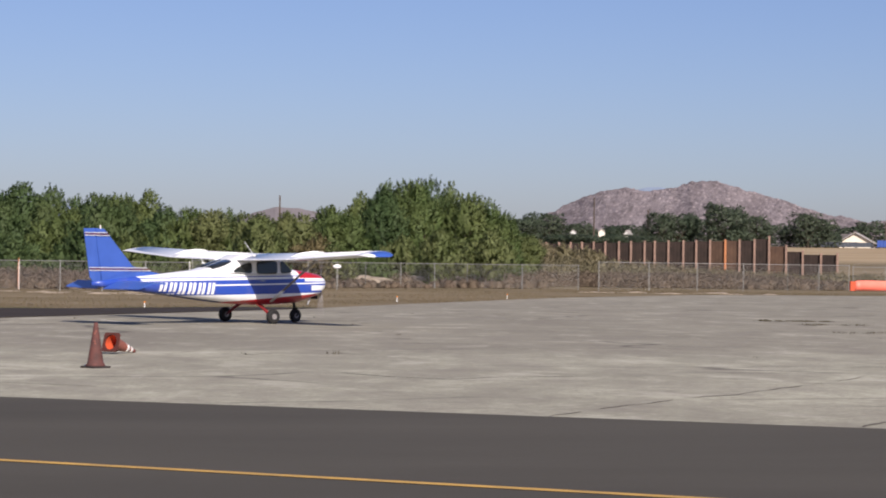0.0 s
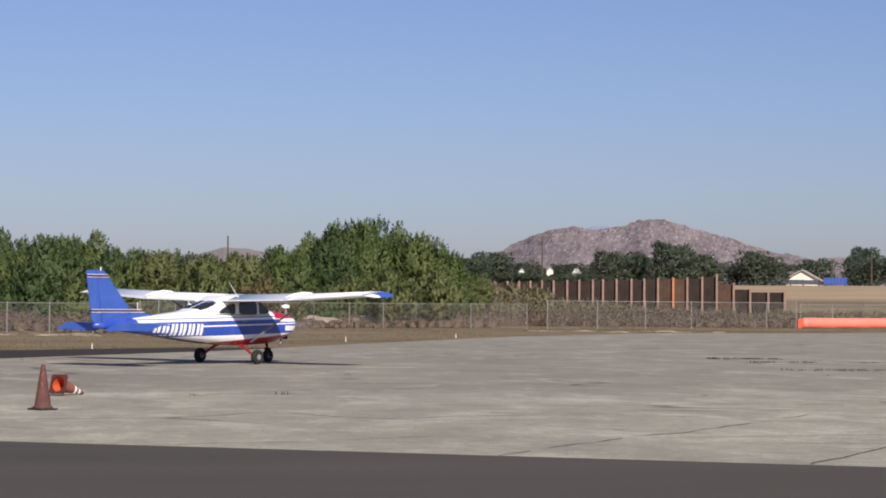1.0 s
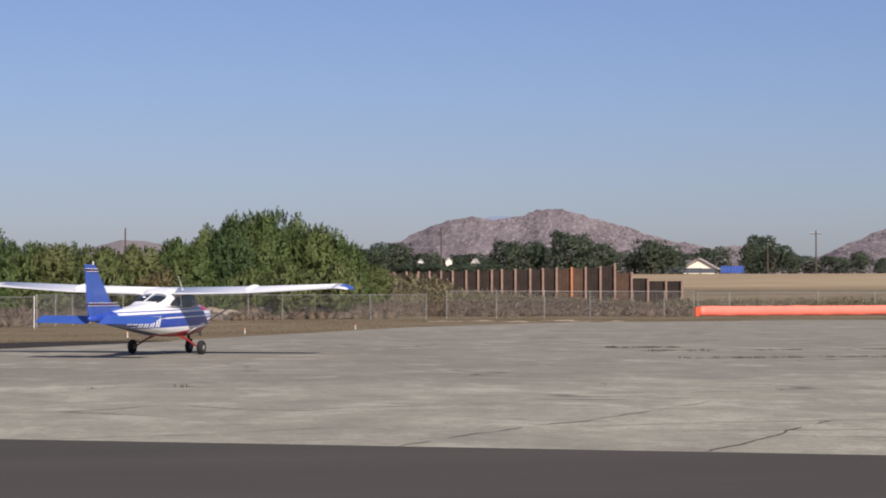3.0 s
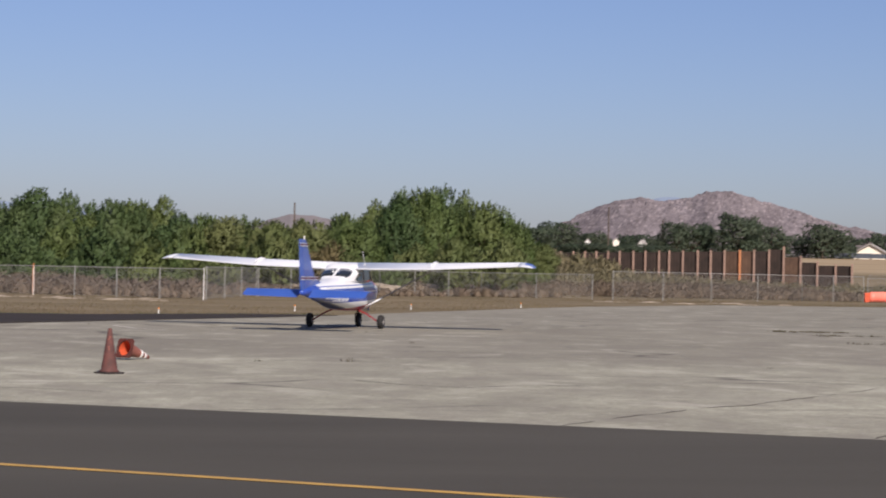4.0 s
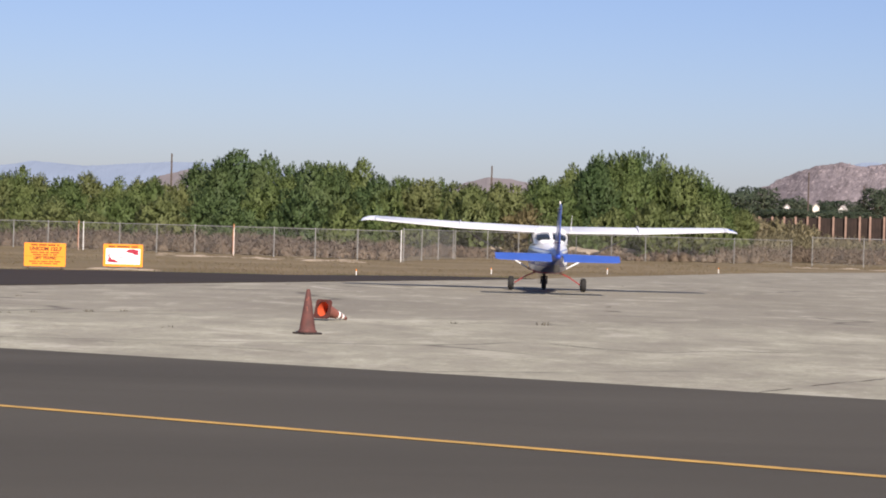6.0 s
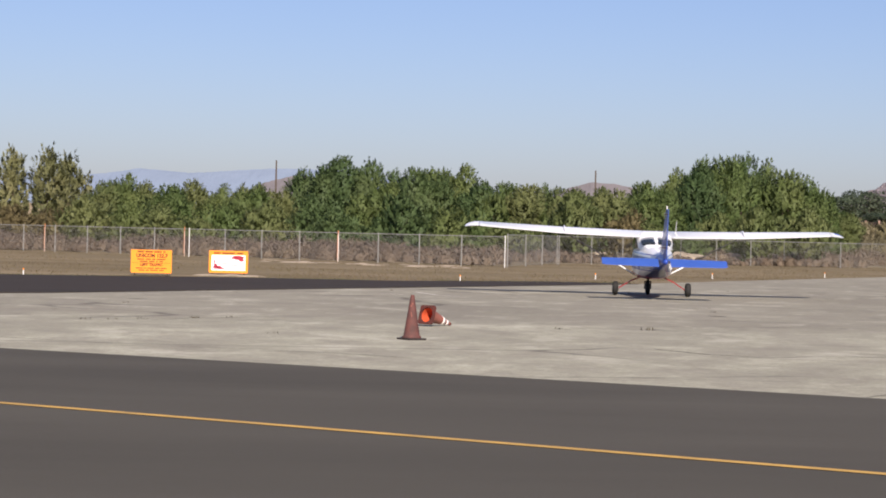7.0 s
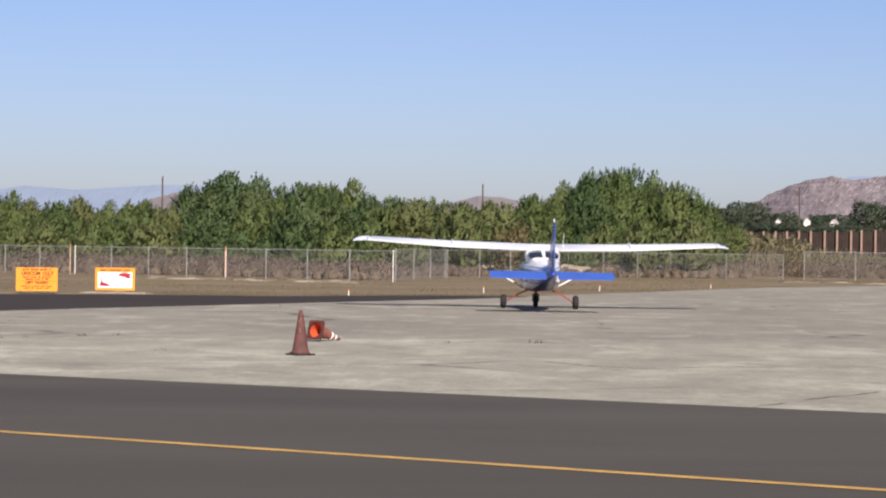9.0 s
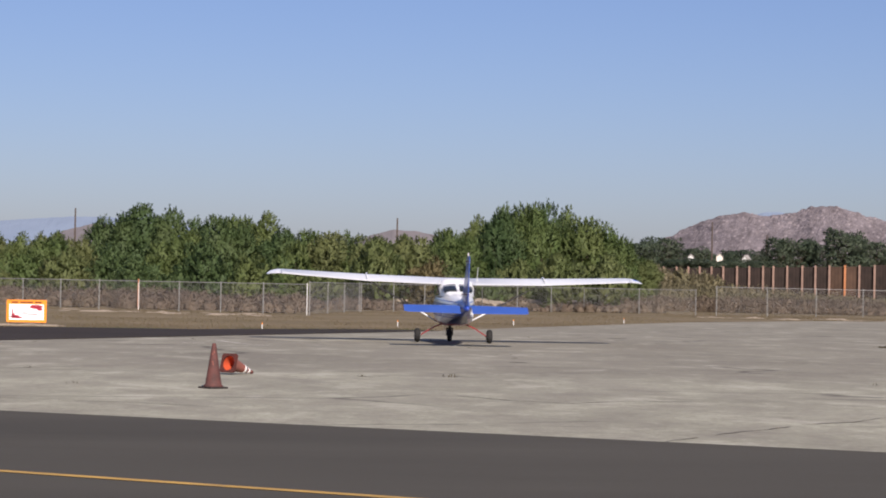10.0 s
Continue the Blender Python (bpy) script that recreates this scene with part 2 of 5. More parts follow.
M = {
    "apron": apron_material(),
    "asphalt": asphalt_material("taxiway_asphalt", (0.0627, 0.0556, 0.0418), (0.0898, 0.0803, 0.0617)),
    "newasphalt": asphalt_material("black_asphalt", (0.0291, 0.0212, 0.0144), (0.0447, 0.0331, 0.0228)),
    "ground": ground_material(),
    "rock": rock_material(),
    "livery": livery_material(),
    "glass": glass_material(),
    "white": plain("white_paint", (0.80, 0.80, 0.79), 0.33, vary=0.05, scale=2, bumpy=0.02, coat=0.3),
    "blue": plain("blue_paint", (0.042, 0.102, 0.385), 0.33, vary=0.10, scale=2, bumpy=0.02, coat=0.3),
    # stands for shade on the struts; wheel rims and propeller blades share it
    "strutgrey": plain("grey_parts_and_strut_shade", (0.24, 0.225, 0.22), 0.4, vary=0.08, scale=3),
    "red": plain("red_paint", (0.23, 0.022, 0.022), 0.4, vary=0.1, scale=3, bumpy=0.02),
    "rubber": plain("black_rubber", (0.018, 0.017, 0.016), 0.85, vary=0.3, scale=9),
    "metal": plain("bare_metal", (0.45, 0.45, 0.44), 0.4, 0.9, vary=0.15),
    "galv": plain("galvanised_steel", (0.34, 0.335, 0.31), 0.55, 0.35, vary=0.18, scale=3),
    "stakepaint": plain("faded_pink_stake_paint", (0.58, 0.42, 0.34), 0.7, vary=0.15, scale=3),
    "postwhite": plain("pale_post_paint", (0.72, 0.71, 0.67), 0.6, vary=0.12),
    "yellow": plain("worn_yellow_line_paint", (0.50, 0.295, 0.065), 0.8, vary=0.25, scale=3.0, dirt=(0.30, 0.19, 0.06)),
    "fadedwhite": plain("faded_white_line_paint", (0.52, 0.48, 0.42), 0.9, vary=0.2, scale=2.0),
    "oldcone": plain("grimy_cone_rubber", (0.105, 0.036, 0.029), 0.8, vary=0.5, scale=7, dirt=(0.045, 0.027, 0.024)),
    "conebase": plain("black_cone_base", (0.03, 0.022, 0.02), 0.85, vary=0.3),
    "fadedcone": plain("faded_cone_rubber", (0.27, 0.085, 0.06), 0.75, vary=0.3, scale=6, dirt=(0.13, 0.06, 0.045)),
    "orangecone": plain("orange_cone_rubber", (0.55, 0.085, 0.03), 0.65, vary=0.25, scale=5),
    "conebox": plain("dark_red_cone_base", (0.085, 0.022, 0.016), 0.8, vary=0.3),
    "band": plain("reflective_band", (0.72, 0.68, 0.64), 0.5, vary=0.15),
    "signorange": plain("orange_sign_board", (0.85, 0.27, 0.012), 0.55, vary=0.06, scale=3),
    "ink": plain("dark_lettering", (0.13, 0.030, 0.008), 0.7, vary=0.1),
    "signwhite": plain("white_sign_panel", (0.86, 0.84, 0.82), 0.5, vary=0.05),
    "signred": plain("red_sign_print", (0.62, 0.05, 0.09), 0.5, vary=0.1),
    "orangeplastic": plain("orange_barrier_sheet", (0.95, 0.215, 0.15), 0.5, vary=0.12, scale=1.2),
    "rust": plain("rusted_steel_sheet", (0.032, 0.020, 0.015), 0.85, 0.1, vary=0.4, scale=1.3),
    "rustbrown": plain("brown_steel_sheet", (0.085, 0.048, 0.030), 0.85, 0.1, vary=0.35, scale=0.9),
    "rustpost": plain("weathered_tan_post", (0.28, 0.180, 0.135), 0.8, vary=0.25, scale=2),
    "rustorange": plain("orange_rust_post", (0.48, 0.19, 0.08), 0.8, vary=0.2, scale=2),
    "wood": plain("dark_pole_wood", (0.085, 0.065, 0.05), 0.9, vary=0.25, scale=3),
    "bark": plain("grey_brown_bark", (0.13, 0.10, 0.075), 0.95, vary=0.3, scale=3),
    "leaf": leaf_material("willow_leaves", (0.119, 0.172, 0.059), (0.159, 0.221, 0.075), (0.213, 0.226, 0.087)),
    "leafdeep": leaf_material("deep_green_leaves", (0.079, 0.132, 0.051), (0.118, 0.177, 0.067), (0.155, 0.184, 0.076)),
    "leafpale": leaf_material("yellow_green_leaves", (0.145, 0.183, 0.067), (0.189, 0.230, 0.088), (0.246, 0.240, 0.106)),
    "leafbrown": leaf_material("browning_leaves", (0.180, 0.150, 0.076), (0.230, 0.189, 0.095), (0.233, 0.205, 0.089)),
    "leafdark": leaf_material("dark_leaves", (0.069, 0.103, 0.064), (0.106, 0.148, 0.091), (0.139, 0.151, 0.106)),
    "leafdry": leaf_material("yellowing_leaves", (0.178, 0.190, 0.082), (0.249, 0.256, 0.116), (0.354, 0.310, 0.161)),
    "brush": leaf_material("dry_brush", (0.238, 0.181, 0.136), (0.258, 0.198, 0.149), (0.236, 0.187, 0.123)),
    "olive": leaf_material("olive_brush", (0.241, 0.215, 0.120), (0.278, 0.247, 0.142), (0.309, 0.258, 0.173)),
    "grass": leaf_material("dry_grass", (0.185, 0.138, 0.078), (0.250, 0.188, 0.112), (0.165, 0.150, 0.070)),
    "crack": plain("crack_dirt", (0.105, 0.088, 0.068), 0.95, vary=0.3, scale=4.0),
    "vergegreen": leaf_material("dull_green_verge_weeds", (0.150, 0.150, 0.080), (0.205, 0.200, 0.110), (0.23, 0.20, 0.12)),
    "weed": leaf_material("dark_weed_stems", (0.065, 0.058, 0.034), (0.12, 0.10, 0.058), (0.14, 0.11, 0.065)),
    "stone": plain("pale_sandy_dirt", (0.30, 0.245, 0.18), 0.9, vary=0.25, scale=2),
    "housewall": plain("cream_render", (0.76, 0.70, 0.58), 0.8, vary=0.08, scale=0.8),
    "paleroof": plain("pale_grey_roof", (0.36, 0.33, 0.30), 0.85, vary=0.15, scale=1.5),
    "roof": plain("grey_roof_shingle", (0.13, 0.11, 0.10), 0.9, vary=0.2, scale=1.5),
    "bluebox": plain("blue_container_paint", (0.03, 0.075, 0.30), 0.6, vary=0.15, scale=1.0),
    "greybox": plain("dark_grey_trailer", (0.055, 0.065, 0.08), 0.6, vary=0.15, scale=1.0),
}


# ---- tools ----
def link(name, bm, mats, parent=None, label="", smooth=False):
    me = bpy.data.meshes.new(name)
    bm.to_mesh(me)
    bm.free()
    for q in mats if isinstance(mats, (list, tuple)) else [mats]:
        me.materials.append(M[q])
    if smooth:
        for p in me.polygons:
            p.use_smooth = True
    ob = new(name, me)
    if parent is not None:
        ob.parent = parent
    if label:
        ob["label"] = label
    return ob


def part(name, bm, material, parent, label="", smooth=False):
    return link(name, bm, material, parent, label, smooth)


def box(bm, size, at=(0, 0, 0), rot=None, bevel=0.0):
    m = Matrix.Translation(at) @ (rot.to_4x4() if rot is not None else Matrix())
    r = bmesh.ops.create_cube(bm, size=1.0, matrix=m @ Matrix.Diagonal((*size, 1)))
    if bevel:
        edges = list({e for v in r["verts"] for e in v.link_edges})
        bmesh.ops.bevel(bm, geom=edges, offset=bevel, segments=2, affect="EDGES", profile=0.6)


def rod(bm, a, b, r1, r2=None, n=8, caps=True):
    a, b = Vector(a), Vector(b)
    d = b - a
    q = d.to_track_quat("Z", "Y").to_matrix().to_4x4()
    bmesh.ops.create_cone(bm, cap_ends=caps, segments=n, radius1=r1, radius2=r1 if r2 is None else r2, depth=d.length, matrix=Matrix.Translation((a + b) / 2) @ q)


def lathe(bm, profile, n=24, m=Matrix()):
    rings = [[bm.verts.new(m @ Vector((r * math.cos(2 * math.pi * k / n), r * math.sin(2 * math.pi * k / n), z))) for k in range(n)] for r, z in profile]
    for a, b in zip(rings, rings[1:]):
        for k in range(n):
            bm.faces.new((a[k], a[(k + 1) % n], b[(k + 1) % n], b[k]))
    bm.faces.new(rings[0][::-1])
    bm.faces.new(rings[-1])


def loft(bm, rings, close=True, cap=True):
    vs = [[bm.verts.new(p) for p in ring] for ring in rings]
    n = len(vs[0])
    for a, b in zip(vs, vs[1:]):
        for k in range(n if close else n - 1):
            bm.faces.new((a[k], a[(k + 1) % n], b[(k + 1) % n], b[k]))
    if cap and close:
        bm.faces.new(vs[0][::-1])
        bm.faces.new(vs[-1])
    bmesh.ops.recalc_face_normals(bm, faces=bm.faces[:])


def raw(name, verts, faces, material, parent=None, label=""):
    me = bpy.data.meshes.new(name)
    me.from_pydata(verts, [], faces)
    me.materials.append(M[material])
    ob = new(name, me)
    if parent is not None:
        ob.parent = parent
    if label:
        ob["label"] = label
    return ob


def height(x, y):
    """The land: flat at the airfield, a field that climbs beyond it, then an even rise to the hills."""
    d = math.hypot(x, y)
    if d < 226:
        return 0.0
    if d < 246:
        return 2.0 * (d - 226) / 20
    if d < 400:
        return 2.0 + 3.5 * (d - 246) / 154
    return 1.65 + d * 0.00965


def polar(az, d, z=None):
    a = radians(az)
    x, y = d * math.sin(a), d * math.cos(a)
    return Vector((x, y, height(x, y) if z is None else z))


# ---- setting ----
def sheet(name, outline, z, material, label, thick=0.0):
    bm = bmesh.new()
    f = bm.faces.new([bm.verts.new((x, y, z)) for x, y in outline])
    if thick:
        r = bmesh.ops.extrude_face_region(bm, geom=[f])
        bmesh.ops.translate(bm, verts=[v for v in r["geom"] if isinstance(v, bmesh.types.BMVert)], vec=(0, 0, -thick))
    bmesh.ops.recalc_face_normals(bm, faces=bm.faces[:])
    if f.is_valid and f.normal.z < 0:
        f.normal_flip()
    return tagged(link(name, bm, material), label, name.split("_")[-1], kind="structure")


def build_ground():
    dists = [0, 20, 40, 60, 80, 100, 120, 140, 160, 175, 190, 200, 215, 230, 240, 255, 275, 300, 340, 400, 500, 700, 1000, 1500, 2200, 3200, 4400]
    verts, faces, n = [], [], 96
    for d in dists:
        for k in range(n):
            x, y = d * math.sin(2 * math.pi * k / n), d * math.cos(2 * math.pi * k / n)
            bumpy = 0.0 if d < 195 or d > 1000 else 0.25 * noise.noise(Vector((x * 0.03, y * 0.03, 0)))
            verts.append((x, y, height(x, y) - 0.03 + bumpy))
    for i in range(len(dists) - 1):
        for k in range(n):
            faces.append((i * n + k, (i + 1) * n + k, (i + 1) * n + (k + 1) % n, i * n + (k + 1) % n))
    ob = raw("ground", verts, faces, "ground")
    for p in ob.data.polygons:
        p.use_smooth = True
    return tagged(ob, "dry tan earth and sparse grass rising to a stubble field", "ground", kind="structure")


def build_paving():
    sheet("apron", [(-60, -30), (60, -30), (160, 60), (150, 150), (48, 138), (32, 131.5), (21, 116), (10.1, 92.6), (4.4, 79.5), (-10.7, 54), (-60, -28)], 0.0, "apron",
          "weathered pale grey apron with cracks and stains", 0.15)
    # taxiway nearest the camera, with its edge oblique to the view
    e0, e1 = Vector((-45, 48.7)), Vector((75, -12.1))
    side = Vector((-0.449, -0.893))
    sheet("taxiway", [e0, e1, e1 + side * 40, e0 + side * 40], 0.012, "asphalt", "dark grey asphalt taxiway beside the apron", 0.05)
    bm = bmesh.new()
    a, b = Vector((-45, 43.88)), Vector((75, -26.25))
    k = 240
    for w0, w1 in ((-0.075, 0.075),):
        vs = []
        for i in range(k + 1):
            p = a.lerp(b, i / k)
            j = 0.006 * noise.noise(Vector((i * 0.7, 3, 0)))
            vs.append((bm.verts.new((p.x + side.x * (w0 + j), p.y + side.y * (w0 + j), 0.017)), bm.verts.new((p.x + side.x * (w1 + j), p.y + side.y * (w1 + j), 0.017))))
        for (p, q), (r, s) in zip(vs, vs[1:]):
            bm.faces.new((p, q, s, r))
    bmesh.ops.recalc_face_normals(bm, faces=bm.faces[:])
    tagged(link("taxiway_line", bm, "yellow"), "worn yellow centre line painted on asphalt", "line", kind="structure")
    # black strip at the apron's far side
    sheet("asphalt_strip", [(-80, -26), (-10.7, 53.6), (-2.8, 67.1), (2.5, 76.0), (5.5, 81.5), (2.2, 82.0), (-3.5, 76.6), (-9.4, 75.6), (-14.2, 72.5), (-30, 66), (-120, 20)], 0.016, "newasphalt",
          "black asphalt strip between apron and dry grass", 0.05)
    bm = bmesh.new()
    for p, q, w in (((-2.07, 62.7), (-1.4, 60.2), 0.07), ((-1.4, 60.2), (-0.6, 58.6), 0.05), ((-2.9, 59.8), (-2.3, 59.75), 0.07)):
        p, q = Vector(p), Vector(q)
        s = Vector((q.y - p.y, p.x - q.x)).normalized() * w
        bm.faces.new([bm.verts.new((*c, 0.006)) for c in (p - s, p + s, q + s, q - s)])
    bmesh.ops.recalc_face_normals(bm, faces=bm.faces[:])
    tagged(link("apron_line", bm, "fadedwhite"), "faded white paint mark on the apron", "line", kind="structure")


def build_cracks():
    """Long open cracks and joints in the old surfacing, each a ragged dark strip."""
    rng = np.random.default_rng(21)
    lines = [[(18.2, 63.4), (21.0, 63.8), (25, 64.1), (34, 64.5)], [(16.5, 55.8), (18.9, 56.1), (22, 56.0), (32, 56.2)], [(4.1, 23.95), (5.0, 25.4), (5.75, 26.45), (6.45, 27.5), (7.2, 28.2), (8.3, 29.95), (10.5, 33.2)],
             [(7.2, 22.55), (7.85, 23.5), (9.2, 25.8), (11.0, 28.4)], [(-8.2, 38.4), (-7.2, 39.0), (-6.47, 39.2), (-5.4, 40.8), (-4.93, 41.3), (-4.0, 42.2)], [(1.1, 39.75), (1.8, 40.1)], [(2.5, 33.4), (3.2, 32.2), (4.0, 31.7), (4.9, 32.4), (7.5, 33.0)],
             [(6, 44), (9, 45.5), (13, 45.0)], [(-9, 33), (-5, 31.2), (-1, 29.4)], [(8, 37), (11, 36.2), (15, 37.4)], [(9, 52), (13, 51.0), (18, 51.6)], [(12, 82), (19, 80), (28, 81)]]
    bm = bmesh.new()
    for ln in lines:
        pts = []
        for a, b in zip(ln, ln[1:]):
            a, b = Vector(a), Vector(b)
            n = max(3, int((b - a).length / 0.18))
            pts += [a.lerp(b, k / n) for k in range(n)]
        pts.append(Vector(ln[-1]))
        prev, off = None, 0.0
        for k, p in enumerate(pts):
            q = pts[min(k + 1, len(pts) - 1)] - pts[max(k - 1, 0)]
            s = Vector((-q.y, q.x)).normalized()
            off += rng.normal() * 0.018
            off *= 0.96
            w = max(0.0, (0.013 if ln[0][0] < 16 else 0.035) + 0.034 * noise.noise(Vector((k * 0.21, ln[0][0], 0))))
            c = p + s * (off + 0.05 * noise.noise(Vector((k * 0.13, ln[0][1], 0))))
            cur = (bm.verts.new((c.x - s.x * w, c.y - s.y * w, 0.005)), bm.verts.new((c.x + s.x * w, c.y + s.y * w, 0.005)))
            if prev and w > 0.004:
                bm.faces.new((prev[0], prev[1], cur[1], cur[0]))
            prev = cur
    for f in bm.faces:
        if f.normal.z < 0:
            f.normal_flip()
    # spalled patches where weeds have lifted the surface
    for k in range(70):
        x, y = rng.uniform(-9, 30), rng.uniform(48, 112)
        if y > 78 + (x - 4) * 1.9 or x > 0.34 * y:
            continue
        r = rng.uniform(0.03, 0.11) * (1 + y / 60)
        n = 9
        f = bm.faces.new([bm.verts.new((x + r * rng.uniform(0.6, 1.6) * math.cos(6.283 * q / n) * 1.6, y + r * rng.uniform(0.5, 1.2) * math.sin(6.283 * q / n), 0.0055)) for q in range(n)])
        f.normal_update()
        if f.normal.z < 0:
            f.normal_flip()
    tagged(link("apron_cracks", bm, "crack"), "dark open cracks and spalls in the apron surface", "cracks", kind="structure")


def profile_at(stops, az):
    if az <= stops[0][0]:
        return stops[0][1]
    for (a, e), (b, f) in zip(stops, stops[1:]):
        if az <= b:
            s = (az - a) / (b - a)
            return e + (f - e) * s
    return stops[-1][1]


def build_mountain(name, dist, depth, stops, rough, material, label, step=0.05):
    """A ridge seen against the sky: crest height by bearing, falling away before and behind."""
    a0, a1 = stops[0][0], stops[-1][0]
    nx, ny = int((a1 - a0) / step), 56
    verts, faces = [], []
    for i in range(nx + 1):
        az = a0 + (a1 - a0) * i / nx
        top = 1.65 + dist * math.tan(radians(profile_at(stops, az)))
        base = 1.65 + dist * 0.0075
        for j in range(ny + 1):
            s = j / ny
            d = dist + depth * (s - 0.75)
            h = max(0.0, 1 - abs(s - 0.75) / (0.75 if s < 0.75 else 0.25)) ** 0.8
            p = polar(az, d, 0)
            w = noise.fractal(Vector((p.x * 0.016, p.y * 0.004, 0)), 1.0, 2.0, 4) * rough * (0.25 + 0.75 * min(1, h * 1.5)) * (0.55 if s > 0.7 else 1)
            knob = 2.6 * max(0.0, noise.noise(Vector((p.x * 0.10, s * 14, 3)))) + 1.6 * noise.noise(Vector((p.x * 0.28, s * 30, 9)))
            verts.append((p.x, p.y, base - 6 + (top - base + 6) * h + w * h + knob * h * rough * 0.1))
    for i in range(nx):
        for j in range(ny):
            a = i * (ny + 1) + j
            faces.append((a, a + ny + 1, a + ny + 2, a + 1))
    return tagged(raw(name, verts, faces, material), label, "hill", kind="structure")


# matte far land; distance haze goes into the colour, the air stays clear
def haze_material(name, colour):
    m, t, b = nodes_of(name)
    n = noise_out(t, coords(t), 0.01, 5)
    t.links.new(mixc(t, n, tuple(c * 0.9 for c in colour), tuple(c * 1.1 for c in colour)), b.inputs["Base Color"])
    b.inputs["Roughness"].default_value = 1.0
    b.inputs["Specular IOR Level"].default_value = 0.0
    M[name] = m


# the ridge's pale blue is aerial haze mixed into its base colour
haze_material("farhill_haze", (0.195, 0.24, 0.31))
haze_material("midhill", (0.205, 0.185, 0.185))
build_ground()
build_paving()
build_cracks()
build_mountain("boulder_hill", 2600, 900, [(8.9, 0.7), (9.56, 1.28), (10.15, 1.60), (10.6, 1.83), (11.09, 1.99), (11.6, 2.02), (12.18, 1.97), (12.91, 2.03), (13.27, 2.16), (13.7, 2.19), (14.21, 2.18), (14.5, 2.13), (14.72, 2.04), (15.1, 1.90), (15.52, 1.76), (16.1, 1.56), (16.67, 1.42), (17.3, 1.33), (17.82, 1.28), (18.81, 1.20), (19.6, 1.0), (20.2, 0.7)],
               10.0, "rock", "pinkish brown boulder-strewn hill behind far trees")
build_mountain("boulder_hill_b", 2700, 700, [(19.9, 0.7), (20.6, 1.0), (21.2, 1.3), (21.8, 1.55), (22.6, 1.75), (24, 1.9), (26, 1.75), (28.5, 1.2), (30, 0.8)], 9.0, "rock", "pinkish brown rocky hill beyond the field")
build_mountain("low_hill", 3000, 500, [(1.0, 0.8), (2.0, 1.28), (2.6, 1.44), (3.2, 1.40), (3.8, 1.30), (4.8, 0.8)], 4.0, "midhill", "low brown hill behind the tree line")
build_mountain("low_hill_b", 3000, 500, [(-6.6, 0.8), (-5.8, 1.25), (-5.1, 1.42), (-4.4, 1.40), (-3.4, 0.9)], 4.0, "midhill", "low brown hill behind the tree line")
build_mountain("distant_ridge", 4000, 300, [(-26, 1.2), (-20, 1.45), (-14, 1.35), (-10.5, 1.30), (-9.0, 1.50), (-7.8, 1.42), (-6.2, 1.55), (-4.8, 1.62), (-3.5, 1.45), (-2, 1.35), (0.5, 1.1), (3, 0.9)], 4.0, "farhill_haze", "mountain ridge on the horizon, pale blue haze put into its colour")
build_mountain("distant_ridge_b", 4000, 300, [(10.8, 1.2), (11.5, 1.9), (12.1, 2.04), (12.5, 2.06), (12.9, 1.98), (13.4, 1.2)], 4.0, "farhill_haze", "mountain ridge on the horizon, pale blue haze put into its colour")


# ---- plants ----
def foliage(name, p, ax, nrm, ln, wd, material, parent=None):
    """One leaf blade for each point: its axis, the way it faces, its length and width."""
    sd = np.cross(ax, nrm)
    sd /= np.linalg.norm(sd, axis=1)[:, None] + 1e-9
    v = np.stack([p - sd * wd * 0.5, p + sd * wd * 0.5, p + ax * ln], 1).reshape(-1, 3)
    me = bpy.data.meshes.new(name)
    me.from_pydata(v.tolist(), [], np.arange(len(v)).reshape(-1, 3).tolist())
    me.materials.append(M[material])
    me.polygons.foreach_set("use_smooth", [True] * len(me.polygons))
    me.normals_split_custom_set_from_vertices(np.repeat(nrm, 3, 0).tolist())
    ob = new(name, me)
    if parent is not None:
        ob.parent = parent
    return ob


def unit(a):
    return a / (np.linalg.norm(a, axis=1)[:, None] + 1e-9)


def plumes(rng, lobes, shoots, per, length, leaf, rise=0.8, spread=0.16, slim=(0.38, 0.6)):
    """Leafy shoots on the skin of rounded lobes (centre, half width, half height): arrays for foliage()."""
    lobes = np.array(lobes)
    pick = rng.choice(len(lobes), shoots, p=lobes[:, 3] * lobes[:, 4] / np.sum(lobes[:, 3] * lobes[:, 4]))
    c = lobes[pick]
    d = rng.normal(size=(shoots, 3)) + np.array([0, 0, 0.25])
    d = unit(d)
    out = 1 - 0.15 * rng.uniform(0, 1, (shoots, 1)) ** 1.6
    base = c[:, :3] + d * np.stack([c[:, 3], c[:, 3], c[:, 4]], 1) * out
    way = unit(d * 0.6 + np.array([0, 0, rise]) + rng.normal(size=(shoots, 3)) * 0.22)
    ln = length * rng.uniform(0.5, 1.15, (shoots, 1)) * (0.55 + 0.45 * np.clip(d[:, 2:3] + 0.6, 0, 1))
    k = np.repeat(np.arange(shoots), per)
    n = len(k)
    q = rng.uniform(0, 1, (n, 1))
    turn = unit(rng.normal(size=(n, 3)))
    p = base[k] + way[k] * ln[k] * q + turn * spread * length * (1.05 - 0.85 * q) * rng.uniform(0.3, 1, (n, 1))
    ax = unit(way[k] * 0.75 + turn * 0.55 + rng.normal(size=(n, 3)) * 0.2)
    nrm = unit(d[k] * 0.75 + turn * 0.08 + np.array([0, 0, 0.18]) + rng.normal(size=(n, 3)) * 0.08)
    size = leaf * rng.uniform(0.6, 1.35, (n, 1))
    return p, ax, nrm, size, size * rng.uniform(*slim, (n, 1))


